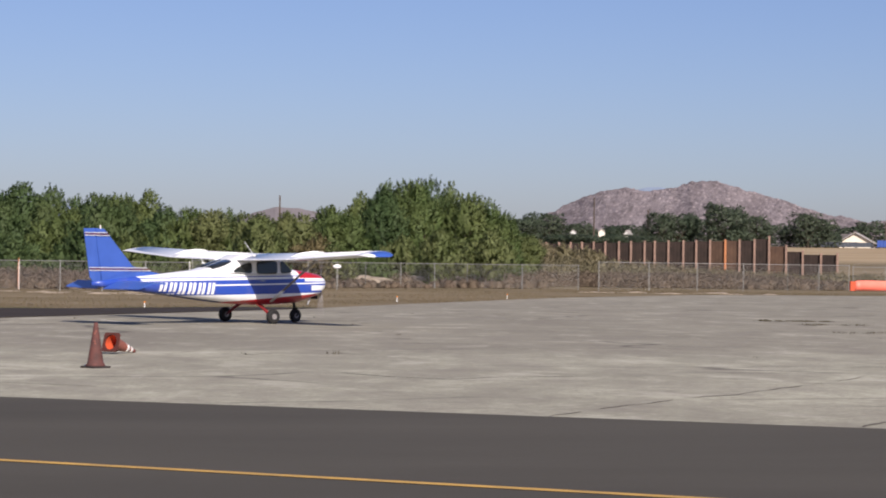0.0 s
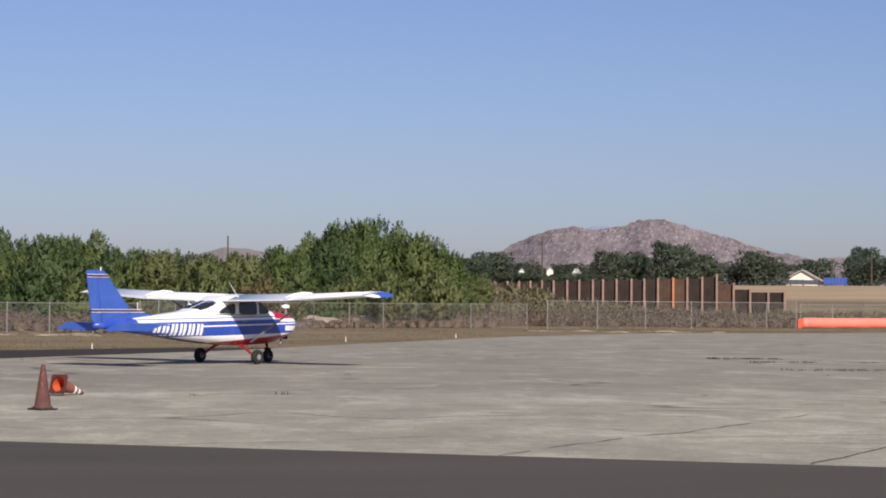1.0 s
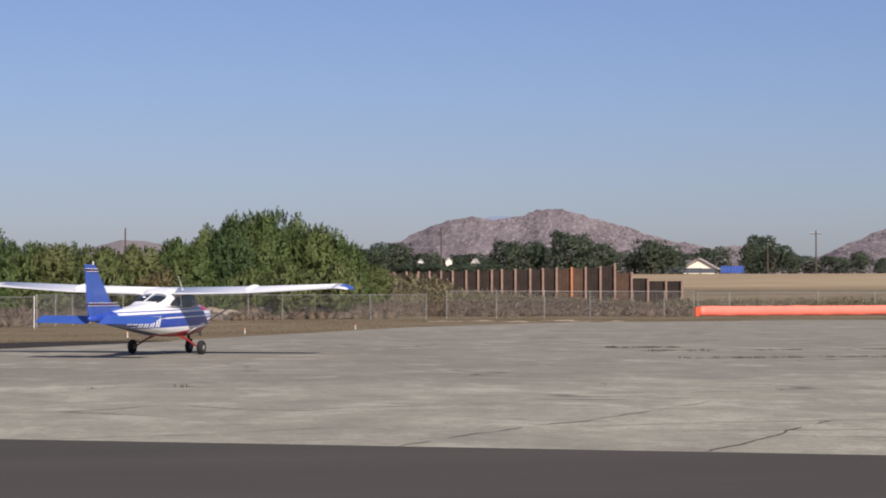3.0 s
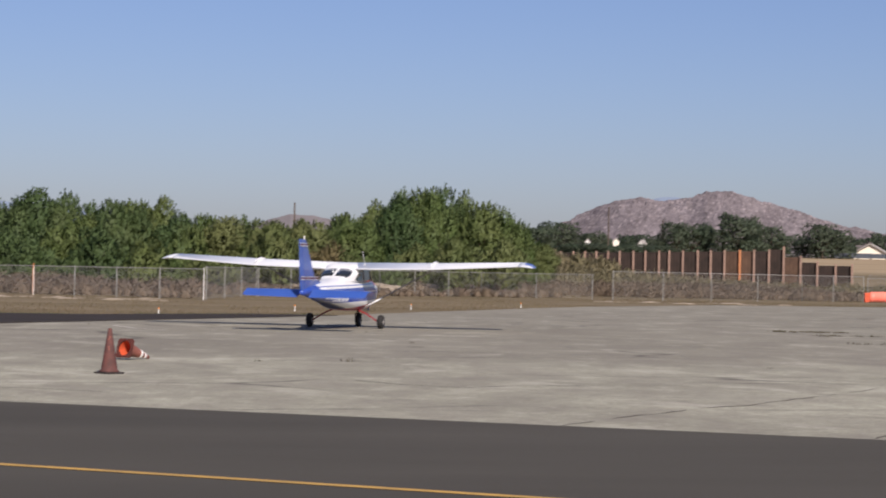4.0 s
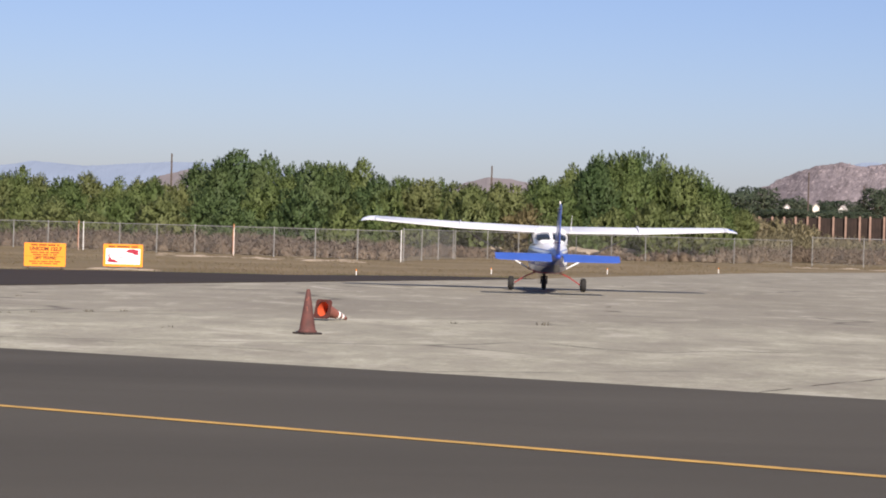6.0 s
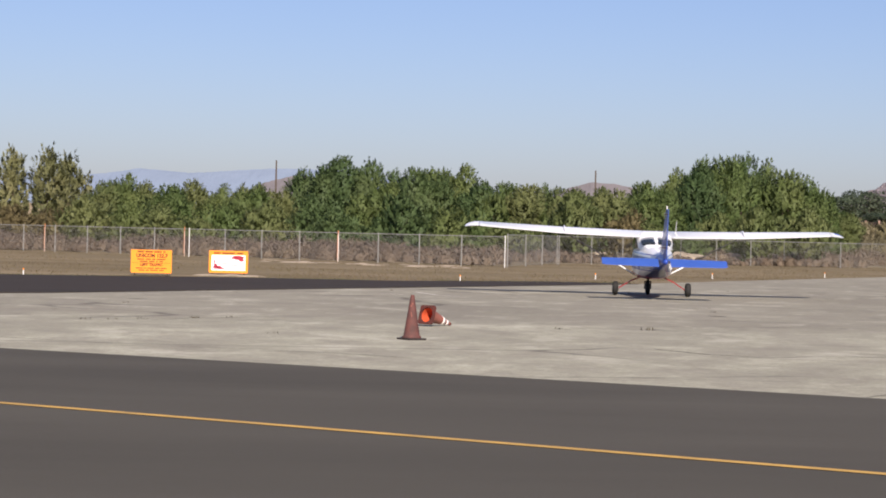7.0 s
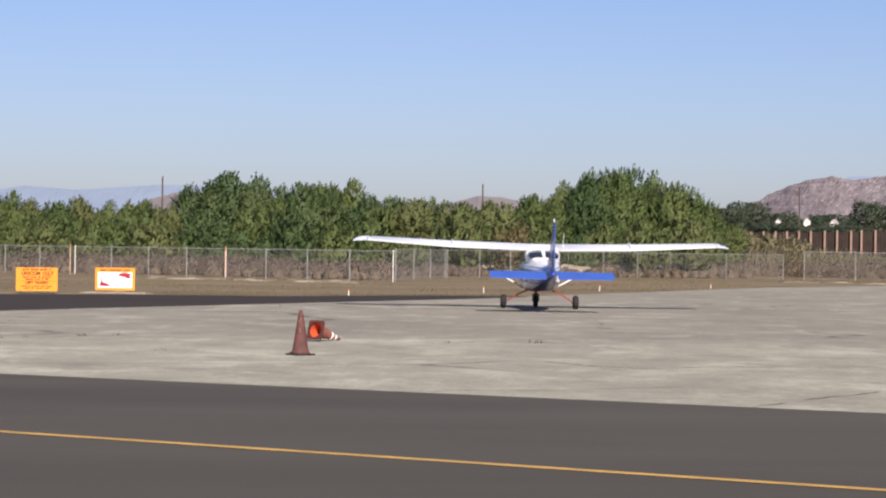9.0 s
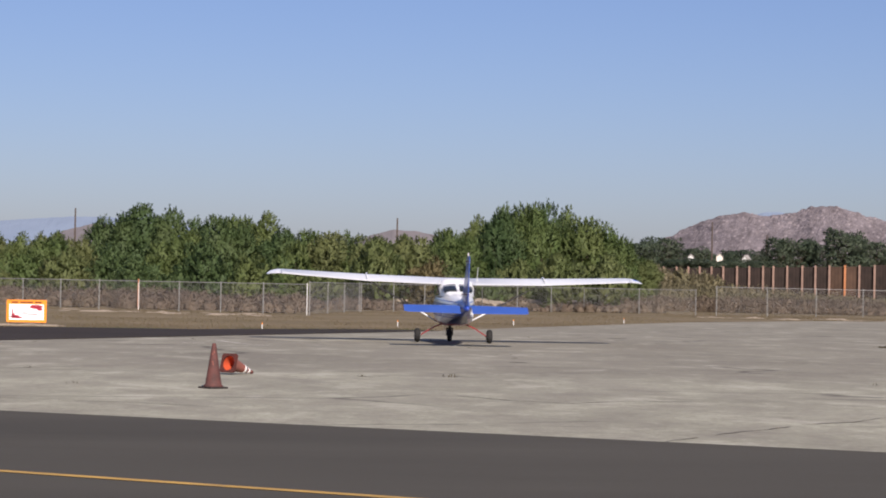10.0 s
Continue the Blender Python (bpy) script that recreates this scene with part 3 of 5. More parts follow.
def build_tree(seed, high, wide, leaf="leaf", shoots=2500, per=11, size=0.178, name="tree", label="", shape="willow"):
    """Trunk, limbs and a crown of leafy shoots, at the origin; the crown tops out at 1.1 times the height."""
    rng = np.random.default_rng(seed)
    root = new(name)
    lobes = []
    if shape == "dome":
        lobes.append((0, 0, high * 0.55, wide * 0.62, high * 0.34))
        for k in range(11):
            a, r = k * 2.4 + rng.uniform(-0.4, 0.4), wide * rng.uniform(0.3, 0.75)
            lobes.append((r * math.cos(a), r * math.sin(a), high * rng.uniform(0.42, 0.82), wide * rng.uniform(0.24, 0.42), high * rng.uniform(0.13, 0.24)))
        for k in range(6):
            lobes.append((wide * rng.uniform(-0.6, 0.6), wide * rng.uniform(-0.6, 0.6), high * 0.22, wide * 0.36, high * 0.22))
    else:
        lobes.append((0, 0, high * 0.42, wide * 0.5, high * 0.40))
        for k in range(10):
            a, r = k * 2.4 + rng.uniform(-0.4, 0.4), wide * rng.uniform(0.25, 0.62)
            lobes.append((r * math.cos(a), r * math.sin(a), high * rng.uniform(0.16, 0.62), wide * rng.uniform(0.22, 0.38), high * rng.uniform(0.16, 0.28)))
        for k in range(3 if shape == "willow" else 5):
            f = rng.uniform(0.78, 1.0) if k else 1.0
            lobes.append((wide * rng.uniform(-0.42, 0.42) * (k > 0), wide * rng.uniform(-0.42, 0.42), high * 0.72 * f, wide * rng.uniform(0.20, 0.30), high * 0.24 * f))
    grow = 0.105 * high if shape != "dome" else 0.07 * high
    p, ax, nrm, ln, wd = plumes(rng, lobes, shoots, per, grow, size, 0.75 if shape != "dome" else 0.35, 0.17 if shape != "dome" else 0.3)
    lift = high * 1.08 / np.quantile(p[:, 2], 0.9985)
    p[:, 2] = np.maximum(p[:, 2] * lift, 0.02)
    foliage("crown", p, ax, nrm, ln, wd, leaf, root)
    bm = bmesh.new()
    rod(bm, (0, 0, -0.2), (0.05, 0.03, high * 0.45), high * 0.022 + 0.03, high * 0.012 + 0.01, 8)
    for x, y, z, rx, rz in lobes[1:]:
        rod(bm, (0.03, 0.02, high * (0.1 + 0.3 * rng.uniform())), (x, y, z * lift), high * 0.009 + 0.008, 0.008, 5)
    part("trunk", bm, "bark", root)
    return tagged(root, label or "bushy green willow tree behind the fence", "tree", "trees of the thicket")


def place(at, turn=0.0, size=1.0, tall=1.0):
    return Matrix.LocRotScale(at, Euler((0, 0, radians(turn))), (size, size, size * tall))


def put(src, m, used):
    """Place a source itself the first time, then copies with sizes of their own."""
    if src.name in used:
        return copy_thing(src, m @ Matrix.Diagonal((1 / src.scale.x, 1 / src.scale.y, 1 / src.scale.z, 1)))
    src.matrix_basis = m
    used.add(src.name)
    return src


def build_thicket():
    kinds = {
        "m": [build_tree(11 + k, 5.6, 2.6) for k in range(3)],
        "d": [build_tree(21 + k, 5.6, 2.6, "leafdeep", shape="spires", label="dark green feathery willow tree behind the fence") for k in range(2)],
        "p": [build_tree(26 + k, 5.6, 2.6, "leafpale", label="yellow-green willow tree behind the fence") for k in range(2)],
        "y": [build_tree(31, 5.6, 2.3, "leafdry", shoots=800, per=10, size=0.22, shape="spires", label="sparse yellowing tree behind the fence")],
    }
    # bearing, distance, angle of the top, kind
    rows = [(-13.2, 176, 1.9, "y"), (-12.3, 170, 2.0, "y"), (-11.3, 165, 2.05, "y"), (-10.75, 172, 1.9, "y"), (-10.0, 158, 1.15, "p"), (-9.45, 160, 1.38, "m"), (-8.85, 165, 1.2, "p"), (-8.3, 158, 1.15, "m"), (-7.6, 165, 1.28, "p"), (-7.0, 160, 1.15, "m"),
            (-6.4, 168, 1.18, "p"), (-5.95, 158, 1.22, "m"), (-5.35, 160, 1.1, "p"), (-4.65, 164, 1.62, "d"), (-4.05, 160, 2.0, "d"), (-3.45, 164, 1.9, "d"), (-2.85, 158, 1.4, "m"), (-2.2, 163, 1.65, "d"), (-1.7, 158, 1.75, "d")]
    east = [(-1.2, 170, 1.75, "m"), (-0.95, 166, 1.84, "m"), (-0.4, 160, 1.45, "d"), (0.2, 168, 1.42, "m"), (0.8, 162, 1.38, "p"), (1.4, 170, 1.36, "m"), (2.0, 164, 1.33, "p"), (2.65, 172, 1.34, "m"), (3.2, 166, 1.3, "p"),
            (3.75, 174, 1.48, "m"), (4.2, 170, 1.5, "m"), (4.65, 182, 1.82, "m"), (5.0, 186, 1.9, "d"), (5.35, 178, 2.0, "d"), (5.75, 186, 2.15, "d"), (6.1, 180, 2.24, "m"), (6.5, 184, 2.24, "d"), (6.9, 186, 2.1, "m"), (7.4, 180, 1.9, "m"), (7.9, 184, 1.62, "d"), (8.25, 182, 1.7, "m"), (8.6, 186, 1.2, "m"), (9.0, 184, 0.8, "p")]
    used = set()
    for k, (az, d, el, kind) in enumerate(rows + east):
        src = kinds[kind][k % len(kinds[kind])]
        d += max(0.0, -az) * 2.4
        p = polar(az, d)
        top = 1.65 + d * math.tan(radians(el)) - p.z
        s = top / 6.3
        w = min(max(s, 0.95), 1.12)
        put(src, place(p, (k * 67) % 360, w, s / w), used)
    # lower growth in front that closes the gaps
    low = {}
    for k, (kind, mat, label) in enumerate((("m", "leaf", "dense green willow shrub behind the fence"), ("d", "leafdeep", "dense dark green willow shrub behind the fence"), ("p", "leafpale", "yellow-green willow shrub behind the fence"), ("b", "leafbrown", "browning half-dry shrub behind the fence"))):
        low[kind] = tagged(build_tree(51 + k, 3.2, 2.4, mat, shoots=1150, per=11, size=0.175, name="shrub", label=label), category="shrub", group="shrubs of the thicket")
    for k, kind in enumerate("bbbbbpmmpmpmmppddmddmmmmpmppmbpmmpmppp"):
        az = -13.2 + k * 0.575
        d = 150 + 5 * math.sin(k * 2.3) + (22 if az > 4.4 else 8 if az > -0.2 else -az * 2.5)
        put(low[kind], place(polar(az, d), (k * 83) % 360, 1.0 + 0.15 * math.sin(k * 1.7), 0.95 + 0.25 * math.sin(k * 3.1)), used)


def build_far_trees():
    kinds = [build_tree(71 + k, 10.0, 4.6, "leafdark", shoots=1150, per=10, size=0.40, label="dark green broad tree near far houses", shape="dome") for k in range(3)]
    rows = [(10.27, 366, 0.79), (11.02, 366, 0.82), (11.7, 366, 0.84), (9.9, 362, 0.80), (10.6, 360, 0.84), (11.36, 362, 0.82), (12.05, 362, 0.80), (8.75, 380, 1.24), (9.15, 385, 1.35), (9.65, 390, 1.36), (10.1, 430, 1.1), (10.55, 420, 1.15), (11.45, 380, 1.08), (11.05, 440, 0.98), (12.0, 430, 1.05), (12.5, 390, 1.4), (12.95, 395, 1.35),
            (13.3, 400, 1.4), (13.65, 420, 1.22), (14.1, 390, 1.66), (14.5, 400, 1.6), (14.85, 400, 1.33), (15.25, 430, 1.14), (15.8, 400, 1.12), (16.25, 395, 1.42), (16.55, 400, 1.3), (16.85, 420, 0.98)]
    east = [(17.35, 470, 1.1), (17.85, 470, 1.24), (18.72, 440, 1.34), (19.0, 445, 1.52), (19.32, 440, 1.30), (19.75, 440, 1.12), (20.1, 445, 1.0), (20.9, 440, 1.0), (21.5, 450, 1.12), (22.2, 440, 0.95), (23.0, 450, 1.05)]
    used = set()
    for k, (az, d, el) in enumerate(rows + east):
        src = kinds[k % 3]
        p = polar(az, d)
        p.z -= 0.3
        s = (1.65 + d * math.tan(radians(el)) - p.z) / 10.8
        w = 0.85 + 0.25 * math.sin(k * 2.1) if s < 0.75 else 0.88 + 0.1 * math.sin(k * 2.7)
        m = place(p, (k * 71) % 360, w * 0.9, s / w / 0.9)
        tagged(put(src, m, used), group="far trees")


def scatter(name, seed, spots, tall, width, per, material, label, category, sunk=0.03):
    """Clumps of thin stems and sprays as one object: grass or dry brush."""
    rng = np.random.default_rng(seed)
    V, F, k = [], [], 0
    for x, y, s in spots:
        n = per
        z0 = height(x, y) - sunk
        o = rng.normal(size=(n, 2)) * width * s * 0.5
        ln = tall * s * rng.uniform(0.35, 1.0, n)
        an = rng.uniform(0, 2 * math.pi, n)
        tl = rng.uniform(0.1, 0.8, n)
        for i in range(n):
            bx, by = x + o[i, 0], y + o[i, 1]
            dx, dy = math.cos(an[i]), math.sin(an[i])
            w = ln[i] * 0.16
            tx, ty = bx + dx * tl[i] * ln[i] * 0.7, by + dy * tl[i] * ln[i] * 0.7
            V += [(bx - dy * w, by + dx * w, z0), (bx + dy * w, by - dx * w, z0), (tx + dy * w * 0.8, ty - dx * w * 0.8, z0 + ln[i] * 0.7), (tx + dx * w, ty + dy * w, z0 + ln[i])]
            F.append((k, k + 1, k + 2, k + 3))
            k += 4
    return tagged(raw(name, V, F, material), label, category, kind="stuff")


def brush_cloud(name, seed, spots, radius, per, size, material, label, category):
    """Rounded bushes of thin dry twigs, as one object."""
    rng = np.random.default_rng(seed)
    c = np.repeat(np.array([(x, y, height(x, y)) for x, y, _ in spots]), per, 0)
    r = np.repeat(np.array([radius * q for _, _, q in spots]), per)[:, None]
    n = len(c)
    d = rng.normal(size=(n, 3))
    d[:, 2] = np.abs(d[:, 2]) * 0.9 + 0.02
    d = unit(d)
    wob = np.array([noise.noise(Vector(q)) for q in (c * 0.7 + d * 1.9)])[:, None]
    p = c + d * r * (0.55 + 0.45 * np.sqrt(rng.uniform(0, 1, (n, 1)))) * (1 + 0.2 * wob) * np.array([1, 1, 1.2])
    ax = unit(d * 0.7 + np.array([0, 0, 0.45]) + rng.normal(size=(n, 3)) * 0.4)
    nrm = unit(d * 0.9 + np.array([0, 0, 0.1]) + rng.normal(size=(n, 3)) * 0.06)
    ln = size * rng.uniform(0.6, 1.5, (n, 1))
    return tagged(foliage(name, p, ax, nrm, ln, ln * rng.uniform(0.4, 0.7, (n, 1)), material), label, category, kind="stuff")


def build_ground_cover():
    rng = np.random.default_rng(5)
    spots = []
    for k in range(680):
        az = rng.uniform(-13.5, 9.5)
        back = 119 - az * 2.05 if az < 0.3 else 138 + (az - 0.3) * 2.2
        deep = rng.uniform(3.2, 18)
        p = polar(az, back + deep)
        spots.append((p.x, p.y, rng.uniform(0.5, 1.3) * (0.55 if az > 0.3 and deep < 15 else 1.0) * (0.85 + 0.5 * noise.noise(Vector((p.x * 0.16, p.y * 0.12, 8))))))
    brush_cloud("dry_brush", 6, spots, 0.88, 700, 0.10, "brush", "grey-brown dry brush behind chain-link fence", "brush")
    spots = []
    brown = []
    for k in range(1700):
        az = rng.uniform(7.6, 17.2)
        d = rng.uniform(178, 218)
        p = polar(az, d)
        lift = profile_at([(7.6, 4.4), (9.0, 4.2), (10, 3.7), (11, 3.1), (13, 2.6), (15, 1.9), (17.2, 1.3)], az) / 0.85 * (0.72 + 0.3 * noise.noise(Vector((p.x * 0.12, p.y * 0.1, 0))))
        if d < 188 + (az - 9) * 2.2:
            brown.append((p.x, p.y, rng.uniform(0.5, 1.0) * min(lift, 2.0)))
        else:
            spots.append((p.x, p.y, rng.uniform(0.6, 1.3) * lift))
    for k in range(600):
        p = polar(rng.uniform(16.5, 24), rng.uniform(188, 226))
        spots.append((p.x, p.y, rng.uniform(1.0, 2.0) * (1 + 0.5 * noise.noise(Vector((p.x * 0.1, p.y * 0.1, 4))))))
    brush_cloud("brown_brush", 17, brown, 0.58, 210, 0.12, "brush", "mauve-brown dry brush before the olive weeds", "brush")
    brush_cloud("olive_brush", 7, spots, 0.58, 210, 0.13, "olive", "olive and brown weeds before the rusty wall", "brush")
    spots = []
    for k in range(5200):
        x = rng.uniform(-30, 60)
        lo = 77 if x < 2 else 78 + (x - 2) * 2.0 if x < 28 else 132 + (x - 28) * 0.25
        hi = 119 - x * 0.70 if x < 1 else 136 + (x - 1) * 0.9
        y = lo + (hi - lo) * rng.uniform(0, 1) ** 1.3 + 0.6
        if noise.noise(Vector((x * 0.15, y * 0.08, 1))) > -0.15:
            spots.append((x, y, rng.uniform(0.5, 1.3)))
    scatter("dry_grass", 8, spots, 0.075, 0.9, 14, "grass", "short dry grass tufts on bare earth", "grass")
    spots = []
    for k in range(900):
        q = rng.uniform(0, 1)
        x, y = -26 + 31 * q, 67.4 + 15.2 * q - 3.0 * q * (1 - q) + abs(rng.normal()) * 0.9
        if noise.noise(Vector((x * 0.22, y * 0.3, 6))) > -0.12:
            spots.append((x, y, rng.uniform(0.5, 1.2)))
    scatter("verge_weeds", 12, spots, 0.075, 0.7, 14, "vergegreen", "low dull green weeds along the asphalt edge", "weeds")
    spots = []
    for k in range(26):
        spots.append((rng.uniform(-9, 22), rng.uniform(32, 75), rng.uniform(0.15, 0.4)))
    for a, b in (((18.3, 63.4), (34, 64.5)), ((16.5, 55.8), (32, 56.2)), ((18.3, 68.0), (20.5, 67.6)), ((-7.2, 39.0), (-4.6, 41.6))):
        near = a[0] < 0
        for k in range(14 if near else 190):
            s = rng.uniform()
            if noise.noise(Vector((s * 9, a[0], 0))) > -0.2:
                spots.append((a[0] + (b[0] - a[0]) * s, a[1] + (b[1] - a[1]) * s + rng.normal() * (0.08 if near else 0.16), rng.uniform(0.2, 0.4) if near else rng.uniform(0.22, 0.5) + 0.6 * max(0.0, 0.3 - s)))
    scatter("weeds", 9, [(2.95, 40.2, 0.6), (1.3, 39.9, 0.35)] + spots, 0.13, 0.30, 10, "weed", "small dry weeds in the apron cracks", "weeds", 0.002)


def build_weed_shrubs():
    """Taller olive weeds that overtop the far end of the rusty wall."""
    src = build_tree(91, 2.6, 1.9, "olive", shoots=560, per=11, size=0.20, name="weed_shrub", label="tall olive weed shrub before the rusty wall")
    tagged(src, category="shrub", group="weed shrubs")
    rows = [(8.75, 205, 1.3), (9.05, 208, 1.25), (9.3, 202, 1.2), (9.6, 206, 1.2), (9.95, 204, 1.15), (10.3, 208, 1.1), (10.75, 203, 1.05), (8.5, 200, 1.35), (11.2, 206, 0.95), (11.65, 203, 0.85), (12.1, 204, 0.75), (12.6, 206, 0.6), (13.2, 205, 0.5), (14.2, 206, 0.45)]
    used = set()
    for k, (az, d, s) in enumerate(rows):
        put(src, place(polar(az, d), (k * 97) % 360, s * (0.85 if az > 11 else 1.12)), used)


build_thicket()
build_weed_shrubs()
build_far_trees()
build_ground_cover()


# ---- aircraft ----
# x forward of the main wheels: half width, bottom, top, roundness
STATIONS = [(2.56, 0.22, 0.96, 1.21, 2.3), (2.49, 0.34, 0.88, 1.275, 2.5), (2.30, 0.42, 0.75, 1.35, 2.7), (1.90, 0.48, 0.63, 1.415, 3.0), (1.50, 0.52, 0.55, 1.46, 3.2), (1.05, 0.54, 0.52, 1.48, 3.4),
            (0.5, 0.55, 0.50, 1.49, 3.6), (0.0, 0.55, 0.50, 1.49, 3.6), (-0.6, 0.54, 0.52, 1.49, 3.5), (-1.2, 0.50, 0.56, 1.48, 3.2), (-1.9, 0.43, 0.63, 1.44, 2.8), (-2.6, 0.34, 0.71, 1.37, 2.5),
            (-3.4, 0.25, 0.80, 1.29, 2.3), (-4.2, 0.16, 0.89, 1.22, 2.2), (-4.9, 0.085, 0.96, 1.16, 2.1), (-5.28, 0.04, 1.00, 1.11, 2.0)]


def superring(x, hw, zb, zt, p, n=32):
    zc, hh = (zb + zt) / 2, (zt - zb) / 2
    ring = []
    for k in range(n):
        c, s = math.cos(2 * math.pi * k / n), math.sin(2 * math.pi * k / n)
        ring.append((x, hw * math.copysign(abs(c) ** (2 / p), c), zc + hh * math.copysign(abs(s) ** (2 / p), s)))
    return ring


def aerofoil(chord, thick, n=14):
    """Upper then lower surface from trailing edge round to trailing edge, x forward from 0 at the leading edge."""
    up, lo = [], []
    for k in range(n + 1):
        s = (1 - math.cos(math.pi * k / n)) / 2
        y = 5 * thick * (0.2969 * math.sqrt(s) - 0.126 * s - 0.3516 * s * s + 0.2843 * s ** 3 - 0.1036 * s ** 4)
        camber = 0.02 * (1 - ((s - 0.4) / 0.6) ** 2) if s > 0.4 else 0.02 * (1 - ((0.4 - s) / 0.4) ** 2)
        up.append((-s * chord, (camber + y) * chord))
        lo.append((-s * chord, (camber - y) * chord))
    return up[::-1] + lo[1:-1]


def wing_ring(y, le, chord, z, thick, twist):
    a = radians(twist)
    return [(le + px * math.cos(a) - 0, y, z + pz + px * math.sin(a)) for px, pz in aerofoil(chord, thick)]


def body_half(x, z):
    """Half width of the fuselage at a station and height."""
    for (xa, ha, ba, ta, pa), (xb, hb, bb, tb, pb) in zip(STATIONS, STATIONS[1:]):
        if xb <= x <= xa:
            s = (xa - x) / (xa - xb)
            hw, zb, zt, p = ha + (hb - ha) * s, ba + (bb - ba) * s, ta + (tb - ta) * s, pa + (pb - pa) * s
            u = min(0.97, abs((z - (zb + zt) / 2) / ((zt - zb) / 2)))
            return hw * (1 - u ** p) ** (1 / p)
    return 0.05


def cabin_side(x, z):
    """Half width of the cabin above the belt line."""
    s = max(0.0, (z - 1.40) / 0.52)
    front = 0.0 if x < 0.55 else (x - 0.55) * 0.10
    back = 0.0 if x > -0.7 else (-0.7 - x) * 0.20
    wall = 0.545 - 0.065 * s ** 1.5 - front - back
    return wall if z > 1.44 else max(body_half(x, z) + 0.004, wall)


def panel(bm, outline, off, side, thick=0.012):
    """A pane or frame on the cabin's side, its outline given in x and z."""
    o = [bm.verts.new((x, side * (cabin_side(x, z) + off), z)) for x, z in outline]
    i = [bm.verts.new((x, side * (cabin_side(x, z) + off - thick), z)) for x, z in outline]
    bm.faces.new(o)
    bm.faces.new(i[::-1])
    for k in range(len(o)):
        j = (k + 1) % len(o)
        bm.faces.new((o[k], i[k], i[j], o[j]))
    bmesh.ops.recalc_face_normals(bm, faces=bm.faces[:])


def rounded(pts, r=0.06, n=4):
    out = []
    for k in range(len(pts)):
        a, b, c = Vector(pts[k - 1]), Vector(pts[k]), Vector(pts[(k + 1) % len(pts)])
        d, e = (a - b).normalized(), (c - b).normalized()
        q = min(r, (a - b).length * 0.45, (c - b).length * 0.45)
        for i in range(n + 1):
            s = i / n
            p0, p1 = b + d * q, b + e * q
            m0, m1 = p0.lerp(b, s), b.lerp(p1, s)
            out.append(tuple(m0.lerp(m1, s)))
    return out


def build_wheel(name, plane, r, w, at):
    hub = new(name)
    hub.parent = plane
    hub.matrix_basis = Matrix.Translation(at)
    turn = Matrix.Rotation(radians(90), 4, "X")
    bm = bmesh.new()
    pr = []
    for k in range(13):
        a = math.pi * k / 12
        pr.append((r - w * 0.5 + w * 0.5 * math.sin(a) ** 0.7, -w / 2 * math.cos(a)))
    pr = [(r * 0.40, -w * 0.40)] + pr + [(r * 0.40, w * 0.40)]
    lathe(bm, pr, 28, turn)
    bmesh.ops.recalc_face_normals(bm, faces=bm.faces[:])
    part("tyre", bm, "rubber", hub, smooth=True)
    bm = bmesh.new()
    lathe(bm, [(r * 0.38, -w * 0.43), (r * 0.33, -w * 0.46), (r * 0.22, -w * 0.38), (r * 0.16, -w * 0.52), (r * 0.16, w * 0.52), (r * 0.22, w * 0.38), (r * 0.33, w * 0.46), (r * 0.38, w * 0.43)], 20, turn)
    bmesh.ops.recalc_face_normals(bm, faces=bm.faces[:])
    part("rim", bm, "strutgrey", hub)
    return hub


